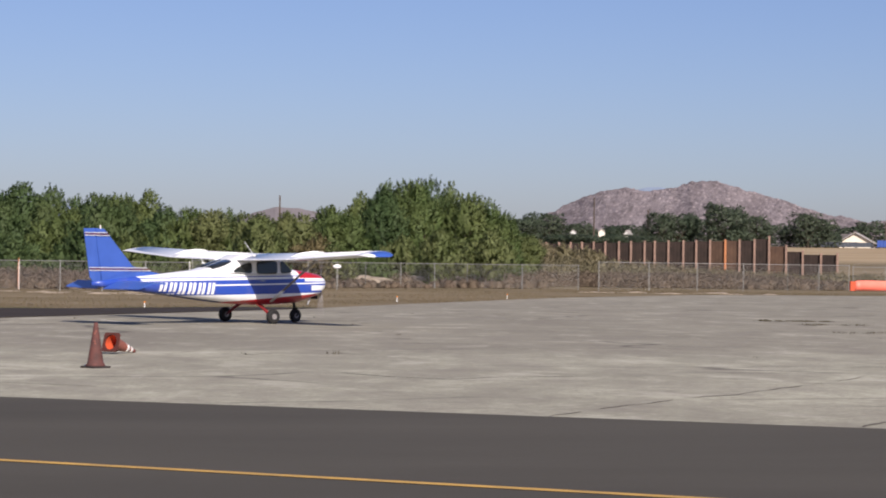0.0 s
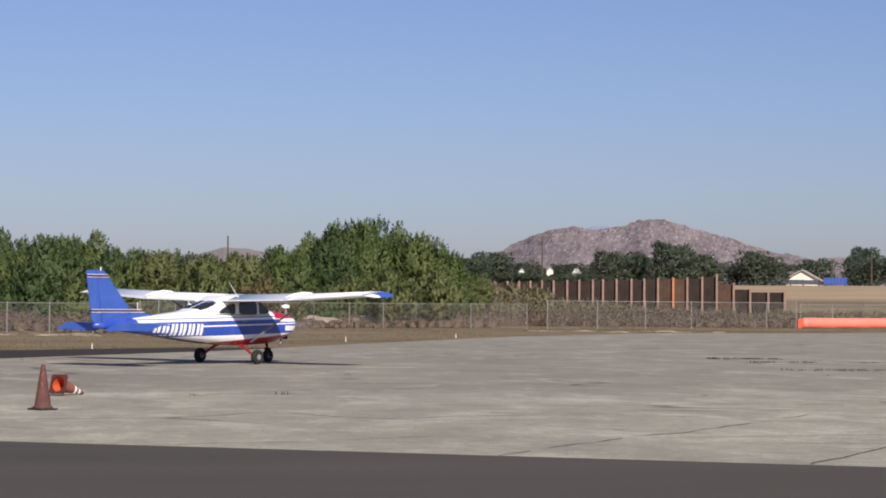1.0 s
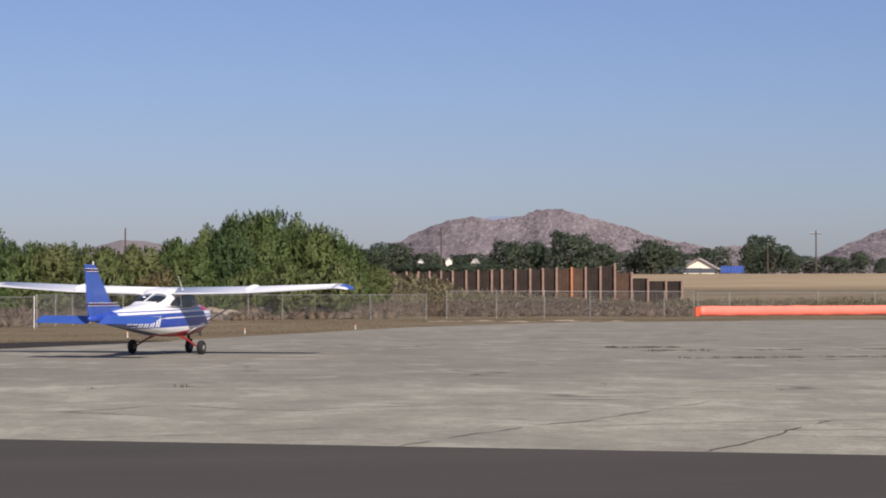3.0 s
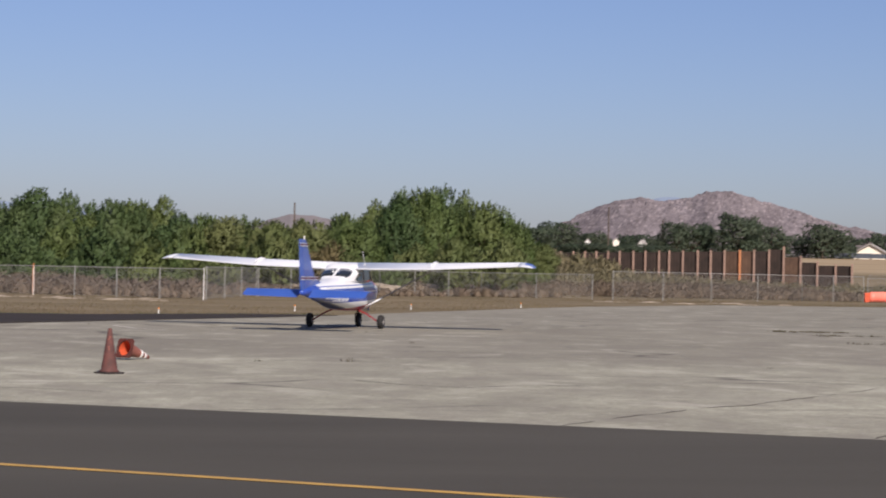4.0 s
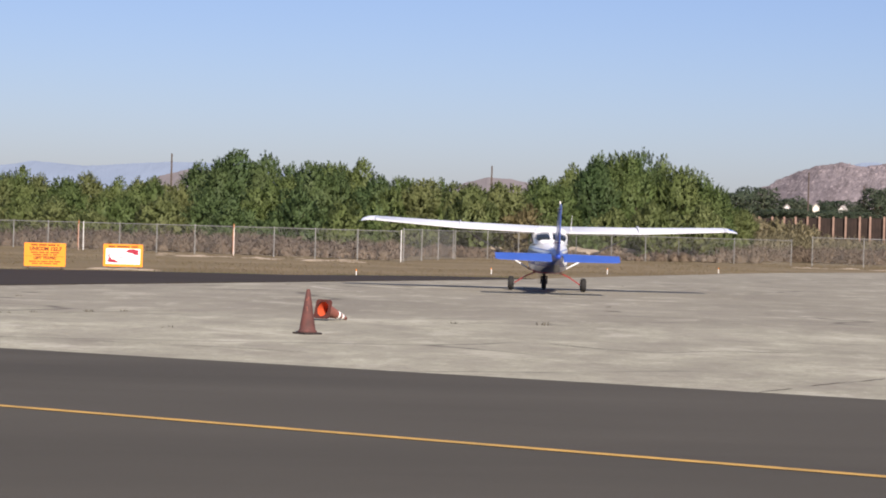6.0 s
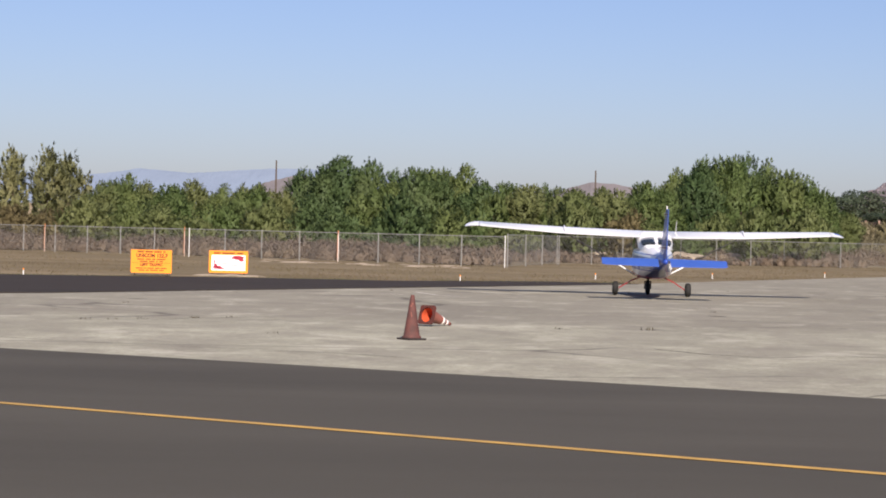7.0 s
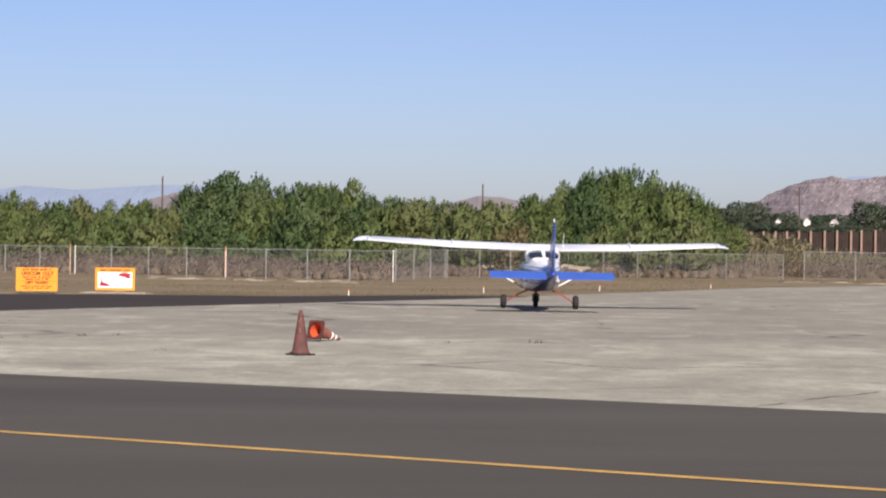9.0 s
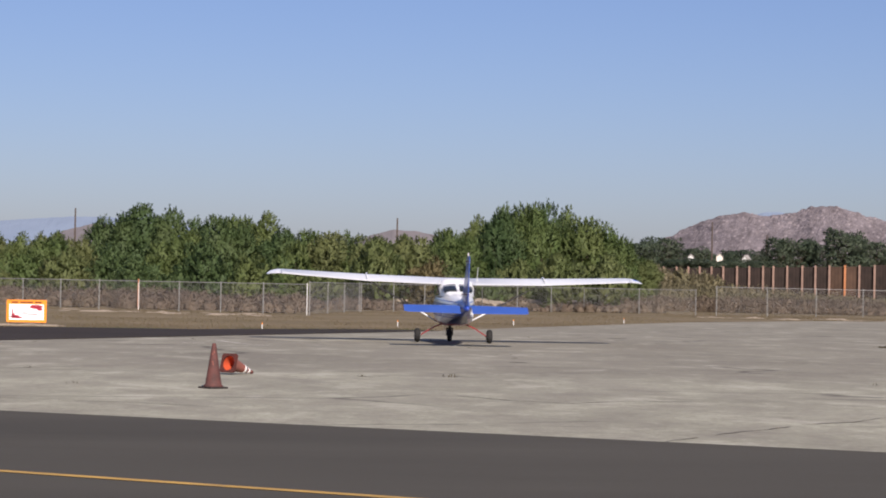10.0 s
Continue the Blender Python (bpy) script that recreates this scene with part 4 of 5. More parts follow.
def build_plane():
    plane = new("light_aircraft")
    tagged(plane, "white, blue and red high-wing light aircraft on fixed tricycle gear", "aircraft")
    # body
    bm = bmesh.new()
    loft(bm, [superring(*s) for s in STATIONS])
    body = part("fuselage", bm, "livery", plane, smooth=True)
    # cabin top: glazed greenhouse between belt line and wing
    bm = bmesh.new()
    rings = []
    for x, top in ((1.16, 1.44), (1.02, 1.56), (0.80, 1.74), (0.60, 1.86), (0.40, 1.90), (-0.60, 1.86), (-0.85, 1.74), (-1.20, 1.63), (-1.60, 1.50), (-2.05, 1.38)):
        ring = []
        for k in range(17):
            a = math.pi * k / 16
            c, s = math.cos(a), math.sin(a)
            z = 1.36 + (top - 1.36) * abs(s) ** 0.42
            ring.append((x, cabin_side(x, min(z, 1.9)) * math.copysign(abs(c) ** 0.42, c), z))
        rings.append(ring)
    loft(bm, rings, close=False)
    cabin = part("cabin", bm, "livery", plane, "white cabin with dark windows", smooth=True)
    # side glazing
    for side in (1, -1):
        for outline in ([(1.12, 1.43), (1.02, 1.38), (0.68, 1.36), (0.68, 1.69), (0.80, 1.68)], [(0.54, 1.35), (-0.18, 1.35), (-0.18, 1.68), (0.54, 1.695)], [(-0.36, 1.36), (-0.98, 1.39), (-0.86, 1.50), (-0.63, 1.61), (-0.36, 1.66)]):
            bm = bmesh.new()
            panel(bm, rounded(outline, 0.09), 0.022, side, 0.04)
            part("side_window", bm, "glass", cabin)
        bm = bmesh.new()
        rod(bm, (-0.05, side * 0.556, 1.16), (0.10, side * 0.556, 1.16), 0.012, n=6)
        part("door_handle", bm, "metal", body)
    # windscreen and rear window, laid on the sloping cabin ends
    bm = bmesh.new()
    rows = []
    for x, z, w in ((1.10, 1.505, 0.43), (0.95, 1.635, 0.43), (0.80, 1.752, 0.42), (0.66, 1.84, 0.40)):
        rows.append([(x + 0.012 - 0.10 * abs(s) ** 2.2, s * w, z + 0.012 - 0.02 * s * s) for s in (-1, -0.7, -0.35, 0, 0.35, 0.7, 1)])
    loft(bm, rows, close=False)
    bmesh.ops.solidify(bm, geom=bm.faces[:], thickness=0.012)
    part("windscreen", bm, "glass", cabin, smooth=True)
    for side in (1, -1):
        bm = bmesh.new()
        rows = []
        for x, z, a, b in ((-0.93, 1.705, 0.05, 0.40), (-1.15, 1.640, 0.045, 0.44), (-1.38, 1.567, 0.04, 0.43), (-1.58, 1.500, 0.05, 0.36)):
            rows.append([(x - 0.016 + 0.06 * (s * b) ** 2, side * (a + (b - a) * s), z + 0.018 - 0.05 * s ** 3) for s in (0, 0.25, 0.5, 0.75, 1)])
        loft(bm, rows, close=False)
        bmesh.ops.solidify(bm, geom=bm.faces[:], thickness=0.012)
        part("rear_window", bm, "glass", cabin, smooth=True)
    # wings
    for side, name in ((1, "wing"), (-1, "wing")):
        secs = [(0.30, 0.80, 1.62, 1.80, 0.125, 3.6), (2.6, 0.80, 1.60, 1.845, 0.125, 3.4), (5.10, 0.55, 1.16, 1.955, 0.12, 2.6)]
        bm = bmesh.new()
        loft(bm, [wing_ring(side * y, le, c, z, th, tw) for y, le, c, z, th, tw in secs])
        wing = part(name, bm, "white", plane, "white wing with drooped blue-edged tip")
        for p in wing.data.polygons:
            p.use_smooth = len(p.vertices) == 4
        # drooped tip
        bm = bmesh.new()
        loft(bm, [wing_ring(side * y, le, c, z, th, tw) for y, le, c, z, th, tw in ((5.103, 0.55, 1.16, 1.955, 0.12, 2.6), (5.25, 0.53, 1.13, 1.950, 0.115, 2.6), (5.40, 0.46, 1.00, 1.925, 0.10, 2.4), (5.48, 0.36, 0.80, 1.895, 0.08, 2.0), (5.51, 0.22, 0.50, 1.875, 0.05, 1.0))])
        tip = part("wing_tip", bm, ["white", "blue"], wing, "drooped tip, blue along its outer edge")
        for p in tip.data.polygons:
            p.use_smooth = len(p.vertices) == 4
            p.material_index = 1 if side < 0 and p.normal.y * side > 0.2 and p.center.x > -0.22 else 0
        # flap and aileron as hinged surfaces just proud of the trailing edge
        for nm, y0, y1, ch, drop in (("flap", 0.55, 2.56, 0.40, 2), ("aileron", 2.66, 5.06, 0.34, 3)):
            bm = bmesh.new()
            rings = []
            for y in (y0, y1):
                s = (y - 2.6) / 2.5
                te_x = -0.82 if y <= 2.6 else -0.80 + 0.19 * s
                te_z = (1.80 - 0.092 + (y - 0.3) * 0.0196) if y <= 2.6 else 1.750 + 0.152 * s
                a = radians(drop + 6)
                h = Vector((te_x + ch, side * y, te_z + 0.055))
                t0 = h + Vector((-ch * math.cos(a), 0, -ch * math.sin(a) + 0.0))
                rings.append([tuple(h + Vector((0.0, 0, 0.020))), tuple(t0 + Vector((0, 0, 0.006))), tuple(t0 - Vector((0, 0, 0.006))), tuple(h - Vector((0, 0, 0.055)))])
            loft(bm, rings)
            part(nm, bm, "white", wing)
        # chordwise fence on the upper surface
        bm = bmesh.new()
        rings = []
        for y in (2.585, 2.615):
            rings.append([(0.62, side * y, 1.90), (0.45, side * y, 1.972), (0.1, side * y, 1.992), (-0.35, side * y, 1.938), (-0.72, side * y, 1.82), (-0.4, side * y, 1.86), (0.2, side * y, 1.93)])
        loft(bm, rings)
        part("wing_fence", bm, "white", wing)
        # strut, its grey standing in for the wing's shade
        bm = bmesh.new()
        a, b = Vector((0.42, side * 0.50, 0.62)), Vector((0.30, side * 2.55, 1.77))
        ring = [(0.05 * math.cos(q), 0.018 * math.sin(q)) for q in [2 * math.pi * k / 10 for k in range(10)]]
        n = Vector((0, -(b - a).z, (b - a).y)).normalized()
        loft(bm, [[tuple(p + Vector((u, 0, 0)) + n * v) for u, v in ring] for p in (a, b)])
        strut = part("wing_strut", bm, "strutgrey", plane, "wing strut, grey for the shade under the wing", smooth=True)
        # added white sleeve that paints the sunlit lower quarter of the strut
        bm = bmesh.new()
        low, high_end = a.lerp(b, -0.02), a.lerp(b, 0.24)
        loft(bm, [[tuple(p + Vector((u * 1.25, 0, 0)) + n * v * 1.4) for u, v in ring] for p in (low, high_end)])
        part("strut_fairing", bm, "white", strut, "lower strut end, white for the sunlight on it", smooth=True)
    # centre section over the cabin
    bm = bmesh.new()
    loft(bm, [wing_ring(y, 0.80, 1.62, 1.80, 0.125, 3.6) for y in (-0.298, 0.298)])
    part("wing_centre", bm, "white", plane)
    # tail
    bm = bmesh.new()
    fin = [(-2.95, 1.30), (-3.62, 1.42), (-4.00, 1.52), (-4.88, 2.44), (-4.96, 2.48), (-5.22, 2.485), (-4.98, 1.12), (-4.6, 1.10)]
    loft(bm, [[(x, y, z) for x, z in fin] for y in (-0.045, 0.045)])
    for v in bm.verts:
        if v.co.x > -3.9 or v.co.z > 2.4:
            v.co.y *= 0.45
    bmesh.ops.bevel(bm, geom=[e for e in bm.edges if abs(e.verts[0].co.y - e.verts[1].co.y) < 0.03], offset=0.012, segments=2, affect="EDGES")
    finp = part("fin", bm, "blue", plane, "blue fin with thin red and white stripes")
    bm = bmesh.new()
    rud = [(-5.235, 2.485), (-5.56, 2.475), (-5.34, 1.22), (-5.20, 1.06), (-4.99, 1.06)]
    loft(bm, [[(x, s * (0.035 if x > -5.25 else 0.008), z) for x, z in rud] for s in (-1, 1)])
    rudder = part("rudder", bm, "blue", finp)
    for zz, cols in ((2.30, ("white", "red", "white")), (1.40, ("white", "red", "white"))):
        for k, col in enumerate(cols):
            z = zz + k * 0.036
            for side in (1, -1):
                bm = bmesh.new()
                if zz > 2:
                    x0, x1 = -4.78 - (z - 2.30) * 0.95 + 0.02, -5.53 - (z - 2.35) * 0.17
                else:
                    x0, x1 = -3.42 + (z - 1.40) * -1.2, -5.36 - (z - 1.40) * 0.17
                w = 0.011
                o = 0.052
                vs = [bm.verts.new((x0, side * o * 0.98, z - w)), bm.verts.new((x0, side * o * 0.98, z + w)), bm.verts.new((-5.2, side * 0.052, z + w)), bm.verts.new((x1, side * 0.022, z + w)), bm.verts.new((x1, side * 0.022, z - w)), bm.verts.new((-5.2, side * 0.052, z - w))]
                bm.faces.new(vs if side < 0 else vs[::-1])
                bmesh.ops.solidify(bm, geom=bm.faces[:], thickness=0.004)
                part("stripe", bm, col, finp)
    bm = bmesh.new()
    rod(bm, (-5.03, 0, 2.46), (-5.03, 0, 2.53), 0.020, 0.018, 12)
    bmesh.ops.create_uvsphere(bm, u_segments=12, v_segments=6, radius=0.022, matrix=Matrix.Translation((-5.03, 0, 2.545)))
    part("beacon", bm, "band", finp, "pale beacon lamp")
    for side in (1, -1):
        bm = bmesh.new()
        loft(bm, [wing_ring(side * y, le, c, 1.085, 0.09, 0) for y, le, c in ((0.06, -3.72, 0.86), (1.60, -4.02, 0.56), (1.70, -4.12, 0.44))])
        stab = part("stabiliser", bm, "blue", plane)
        bm = bmesh.new()
        a = radians(19)
        rings = []
        for y, ch, in ((0.16, 0.52), (1.60, 0.46), (1.70, 0.40)):
            h = Vector((-4.545, side * y, 1.095))
            t0 = h + Vector((-ch * math.cos(a), 0, -ch * math.sin(a)))
            rings.append([tuple(h + Vector((0, 0, 0.028))), tuple(t0 + Vector((0, 0, 0.008))), tuple(t0 - Vector((0, 0, 0.008))), tuple(h - Vector((0, 0, 0.028)))])
        loft(bm, rings)
        part("elevator", bm, "blue", stab)
    # undercarriage
    for side in (1, -1):
        bm = bmesh.new()
        pts = [Vector((0.02, side * 0.30, 0.57)), Vector((0.01, side * 0.62, 0.43)), Vector((0.0, side * 0.96, 0.215))]
        loft(bm, [[tuple(p + Vector((dx, 0, dz))) for dx, dz in ((0.075 - 0.02 * k, 0.02), (0.075 - 0.02 * k, -0.02), (-0.075 + 0.02 * k, -0.02), (-0.075 + 0.02 * k, 0.02))] for k, p in enumerate(pts)])
        leg = part("main_gear_leg", bm, "red", plane, "red spring leg")
        bm = bmesh.new()
        rod(bm, (0, side * 0.94, 0.205), (0, side * 1.10, 0.205), 0.03, n=10)
        part("axle", bm, "metal", leg)
    bm = bmesh.new()
    rod(bm, (1.60, 0, 0.62), (1.66, 0, 0.36), 0.045, 0.035, 10)
    for s in (-1, 1):
        rod(bm, (1.66, s * 0.09, 0.40), (1.68, s * 0.09, 0.19), 0.016, n=8)
    rod(bm, (1.66, -0.10, 0.39), (1.66, 0.10, 0.39), 0.025, n=8)
    rod(bm, (1.68, -0.11, 0.19), (1.68, 0.11, 0.19), 0.016, n=8)
    part("nose_gear_leg", bm, "rubber", plane, "dark nose strut and fork")
    wheels = [build_wheel("main_wheel", plane, 0.205, 0.17, (0, 1.06, 0.205)), build_wheel("main_wheel", plane, 0.205, 0.17, (0, -1.06, 0.205)), build_wheel("nose_wheel", plane, 0.19, 0.14, (1.626, 0, 0.19))]
    # nose
    bm = bmesh.new()
    tilt = Matrix.Translation((2.54, 0, 1.06)) @ Matrix.Rotation(radians(90), 4, "Y")
    lathe(bm, [(0.13, 0.0), (0.13, 0.04), (0.115, 0.08), (0.085, 0.12), (0.045, 0.15), (0.01, 0.16)], 20, tilt)
    bmesh.ops.recalc_face_normals(bm, faces=bm.faces[:])
    prop = new("propeller")
    prop.parent = plane
    prop.matrix_basis = Matrix.Translation((2.517, 0, 1.06))
    bmesh.ops.translate(bm, verts=bm.verts[:], vec=(-2.60, 0, -1.06))
    part("spinner", bm, "white", prop, smooth=True)
    for s in (1, -1):
        bm = bmesh.new()
        rings = []
        for r, ch, tw in ((0.10, 0.06, 62), (0.35, 0.075, 40), (0.65, 0.065, 26), (0.92, 0.04, 18)):
            a = radians(tw)
            rings.append([(u * math.sin(a) + v * math.cos(a), s * (u * math.cos(a) - v * math.sin(a)), s * r) for u, v in ((ch / 2, 0), (0, 0.014), (-ch / 2, 0), (0, -0.014))])
        loft(bm, rings)
        part("propeller_blade", bm, "strutgrey", prop)
    for size, at in (((0.03, 0.16, 0.11), (2.50, 0.19, 1.10)), ((0.03, 0.16, 0.11), (2.50, -0.19, 1.10)), ((0.12, 0.20, 0.10), (2.36, 0, 0.70))):
        bm = bmesh.new()
        box(bm, size, at, bevel=0.01)
        part("air_intake", bm, "rubber", body)
    bm = bmesh.new()
    rod(bm, (2.0, -0.22, 0.64), (1.92, -0.24, 0.50), 0.03, n=10)
    part("exhaust_pipe", bm, "metal", body)
    # aerials
    for nm, a, b, r in (("whip_aerial", (-0.35, -0.62, 1.84), (-0.70, -0.62, 2.22), 0.010), ("small_aerial", (-1.62, 0.0, 1.62), (-1.74, 0.0, 1.80), 0.009)):
        bm = bmesh.new()
        rod(bm, a, b, r, r * 0.6, 8)
        box(bm, (0.09, 0.05, 0.03), a, bevel=0.008)
        part(nm, bm, "white", plane)
    # registration as plain bars on both sides, cut to the body's curve
    for side in (1, -1):
        for k in range(6):
            for q0 in (0.0, 0.13):
                bm = bmesh.new()
                x0 = -3.28 + 0.295 * k + q0
                rows = []
                for zz in (0.79, 0.87, 0.95, 1.03, 1.10):
                    row = []
                    for q in range(3):
                        x = x0 + 0.085 * q / 2 + 0.04 * (zz - 0.79) / 0.31
                        row.append((x, side * (body_half(x, zz) + 0.006), zz))
                    rows.append(row)
                loft(bm, rows, close=False)
                bmesh.ops.solidify(bm, geom=bm.faces[:], thickness=0.004)
                part("registration_bar", bm, "white", body)
    # length of the whole airframe
    for ob in plane.children_recursive:
        if ob.data and ob.parent not in (*wheels, prop):
            for v in ob.data.vertices:
                v.co.x *= 0.968
    return plane, wheels, prop


PLANE, WHEELS, PROP = build_plane()
LEAN = 0.45  # the apron falls slightly away to the aircraft's right
# seconds, x, y, heading
TAXI = [(0, 2.04, 60.68, 35.8), (0.5, 2.50, 60.86, 39.8), (1, 2.91, 61.14, 44.6), (1.5, 3.26, 61.52, 49.2), (2, 3.56, 61.96, 53.7), (2.5, 3.86, 62.62, 58.2), (3, 4.14, 63.30, 62.8), (3.5, 4.38, 63.85, 67.4), (4, 4.54, 64.15, 72.2), (4.5, 4.65, 64.38, 77.0), (5, 4.71, 64.55, 82.2),
        (5.5, 4.74, 64.74, 86.4), (6, 4.755, 64.88, 89.1), (6.5, 4.76, 64.93, 89.9), (10, 4.76, 64.93, 89.9)]


def taxi_at(t):
    for (a, *p), (b, *q) in zip(TAXI, TAXI[1:]):
        if t <= b:
            s = (t - a) / (b - a)
            return [u + (v - u) * s for u, v in zip(p, q)]
    return list(TAXI[-1][1:])


def motions():
    walk(PLANE, [(t, pose(x, y, 0, LEAN, 0, h)) for t, x, y, h in TAXI])
    # the wheels roll as far as their own track on the ground
    for hub, (lx, ly, r) in zip(WHEELS, ((0, 1.06, 0.205), (0, -1.06, 0.205), (1.626, 0, 0.19))):
        rows, roll, last = [], 0.0, None
        for k in range(68):
            t = k * 0.1
            x, y, h = taxi_at(t)
            c, s = math.cos(radians(h)), math.sin(radians(h))
            p = Vector((x + c * lx - s * ly, y + s * lx + c * ly))
            if last is not None:
                d = p - last
                roll += math.degrees((d.x * c + d.y * s) / r)
            last = p
            rows.append((t, pose(lx, ly, r, 0, roll, 0)))
        rows.append((10, pose(lx, ly, r, 0, roll, 0)))
        walk(hub, rows)
    # the propeller ticks over
    walk(PROP, [(k / 30, pose(2.517, 0, 1.06, 87.0 * k, 0, 0)) for k in range(301)])


# ---- things on the apron ----
def cone_profile(r0, r1, h, n=8):
    return [(r0 + (r1 - r0) * k / n, h * k / n) for k in range(n + 1)]


def build_cone_standing():
    cone = new("traffic_cone")
    bm = bmesh.new()
    box(bm, (0.335, 0.335, 0.028), (0, 0, 0.016), bevel=0.008)
    part("base", bm, "conebase", cone)
    bm = bmesh.new()
    lathe(bm, [(0.155, 0.028), (0.15, 0.05), (0.128, 0.07)] + [(0.128 - 0.098 * k / 8, 0.07 + 0.62 * k / 8) for k in range(1, 9)] + [(0.024, 0.70)], 26)
    bmesh.ops.recalc_face_normals(bm, faces=bm.faces[:])
    part("body", bm, "oldcone", cone, smooth=True)
    for z, n in ((0.38, 2), (0.53, 2)):
        bm = bmesh.new()
        for k in range(n):
            a = -2.23 + 0.25 * math.sin(k * 2.1 + z * 9)
            zz = z + k * 0.035
            r = 0.128 - 0.098 * (zz - 0.07) / 0.62 + 0.001
            box(bm, (0.014, 0.004, 0.03), (r * math.cos(a), r * math.sin(a), zz), Euler((0, 0, a + 1.57)).to_matrix())
        part("scuff", bm, "fadedcone", cone, "worn pale patch")
    cone.matrix_basis = pose(-1.18, 34.5, 0, 0, 0, 38)
    return tagged(cone, "grimy dark orange traffic cone standing on the apron", "traffic cone")


def build_cone_fallen():
    cone = new("traffic_cone")
    # square flange with a round hole
    bm = bmesh.new()
    n = 32
    rings = []
    for z, sq in ((0.0, False), (0.0, True), (0.035, True), (0.035, False)):
        ring = []
        for k in range(n):
            a = 2 * math.pi * (k + 0.5) / n
            c, s = math.cos(a), math.sin(a)
            r = 0.172 / max(abs(c), abs(s)) if sq else 0.135
            ring.append((r * c, r * s, z))
        rings.append(ring)
    loft(bm, rings + [rings[0]], cap=False)
    bmesh.ops.remove_doubles(bm, verts=bm.verts[:], dist=1e-5)
    part("base", bm, "conebox", cone)
    bm = bmesh.new()
    outer = [(0.142 - 0.115 * k / 10, 0.03 + 0.67 * k / 10) for k in range(11)]
    inner = [(r - 0.008, z) for r, z in outer[::-1]]
    vs = []
    for r, z in outer + inner:
        vs.append([bm.verts.new((r * math.cos(2 * math.pi * k / 26), r * math.sin(2 * math.pi * k / 26), z)) for k in range(26)])
    for a, b in zip(vs, vs[1:]):
        for k in range(26):
            bm.faces.new((a[k], a[(k + 1) % 26], b[(k + 1) % 26], b[k]))
    bmesh.ops.recalc_face_normals(bm, faces=bm.faces[:])
    shell = part("body", bm, ["fadedcone", "orangecone"], cone, "bright orange inside, faded outside", smooth=True)
    for p in shell.data.polygons:
        p.material_index = 0 if p.index < 260 else 1
    for z0, z1 in ((0.40, 0.48), (0.53, 0.60)):
        bm = bmesh.new()
        f = lambda z: 0.142 - 0.115 * (z - 0.03) / 0.67 + 0.003
        lathe(bm, [(f(z0), z0), (f(z1), z1)], 26)
        part("white_band", bm, "band", cone, "white reflective band", smooth=True)
    # lies on flange edge and tip, mouth towards the taxiway
    d = Vector((0.60, 0.75, -0.26)).normalized()
    m = Matrix.Translation((-1.10, 39.7, 0.17)) @ d.to_track_quat("Z", "Y").to_matrix().to_4x4()
    cone.matrix_basis = m
    low = min((m @ Vector(v.co)).z for c in cone.children for v in c.data.vertices)
    cone.matrix_basis = Matrix.Translation((0, 0, -low + 0.002)) @ m
    return tagged(cone, "fallen orange traffic cone with white bands, mouth open", "traffic cone")


def text_part(words, size, at, parent, material, wide=None):
    cu = bpy.data.curves.new("lettering", "FONT")
    cu.body, cu.size, cu.extrude, cu.align_x, cu.align_y = words, size, 0.003, "CENTER", "CENTER"
    cu.offset = size * 0.045
    tmp = bpy.data.objects.new("lettering", cu)
    scene.collection.objects.link(tmp)
    dg = bpy.context.evaluated_depsgraph_get()
    me = bpy.data.meshes.new_from_object(tmp.evaluated_get(dg))
    bpy.data.objects.remove(tmp)
    me.materials.clear()
    me.materials.append(M[material])
    ob = new("lettering", me)
    ob.parent = parent
    s = 1.0
    if wide:
        xs = [v.co.x for v in me.vertices]
        s = wide / (max(xs) - min(xs))
    ob.matrix_basis = Matrix.Translation(at) @ Matrix.Rotation(radians(90), 4, "X") @ Matrix.Diagonal((s, 1, 1, 1))
    return ob


def bars(parent, z, h, widths, gap, y, material="ink", name="lettering_bar"):
    total = sum(widths) + gap * (len(widths) - 1)
    x = -total / 2
    for w in widths:
        bm = bmesh.new()
        box(bm, (w, 0.003, h), (x + w / 2, y, z))
        part(name, bm, material, parent)
        x += w + gap


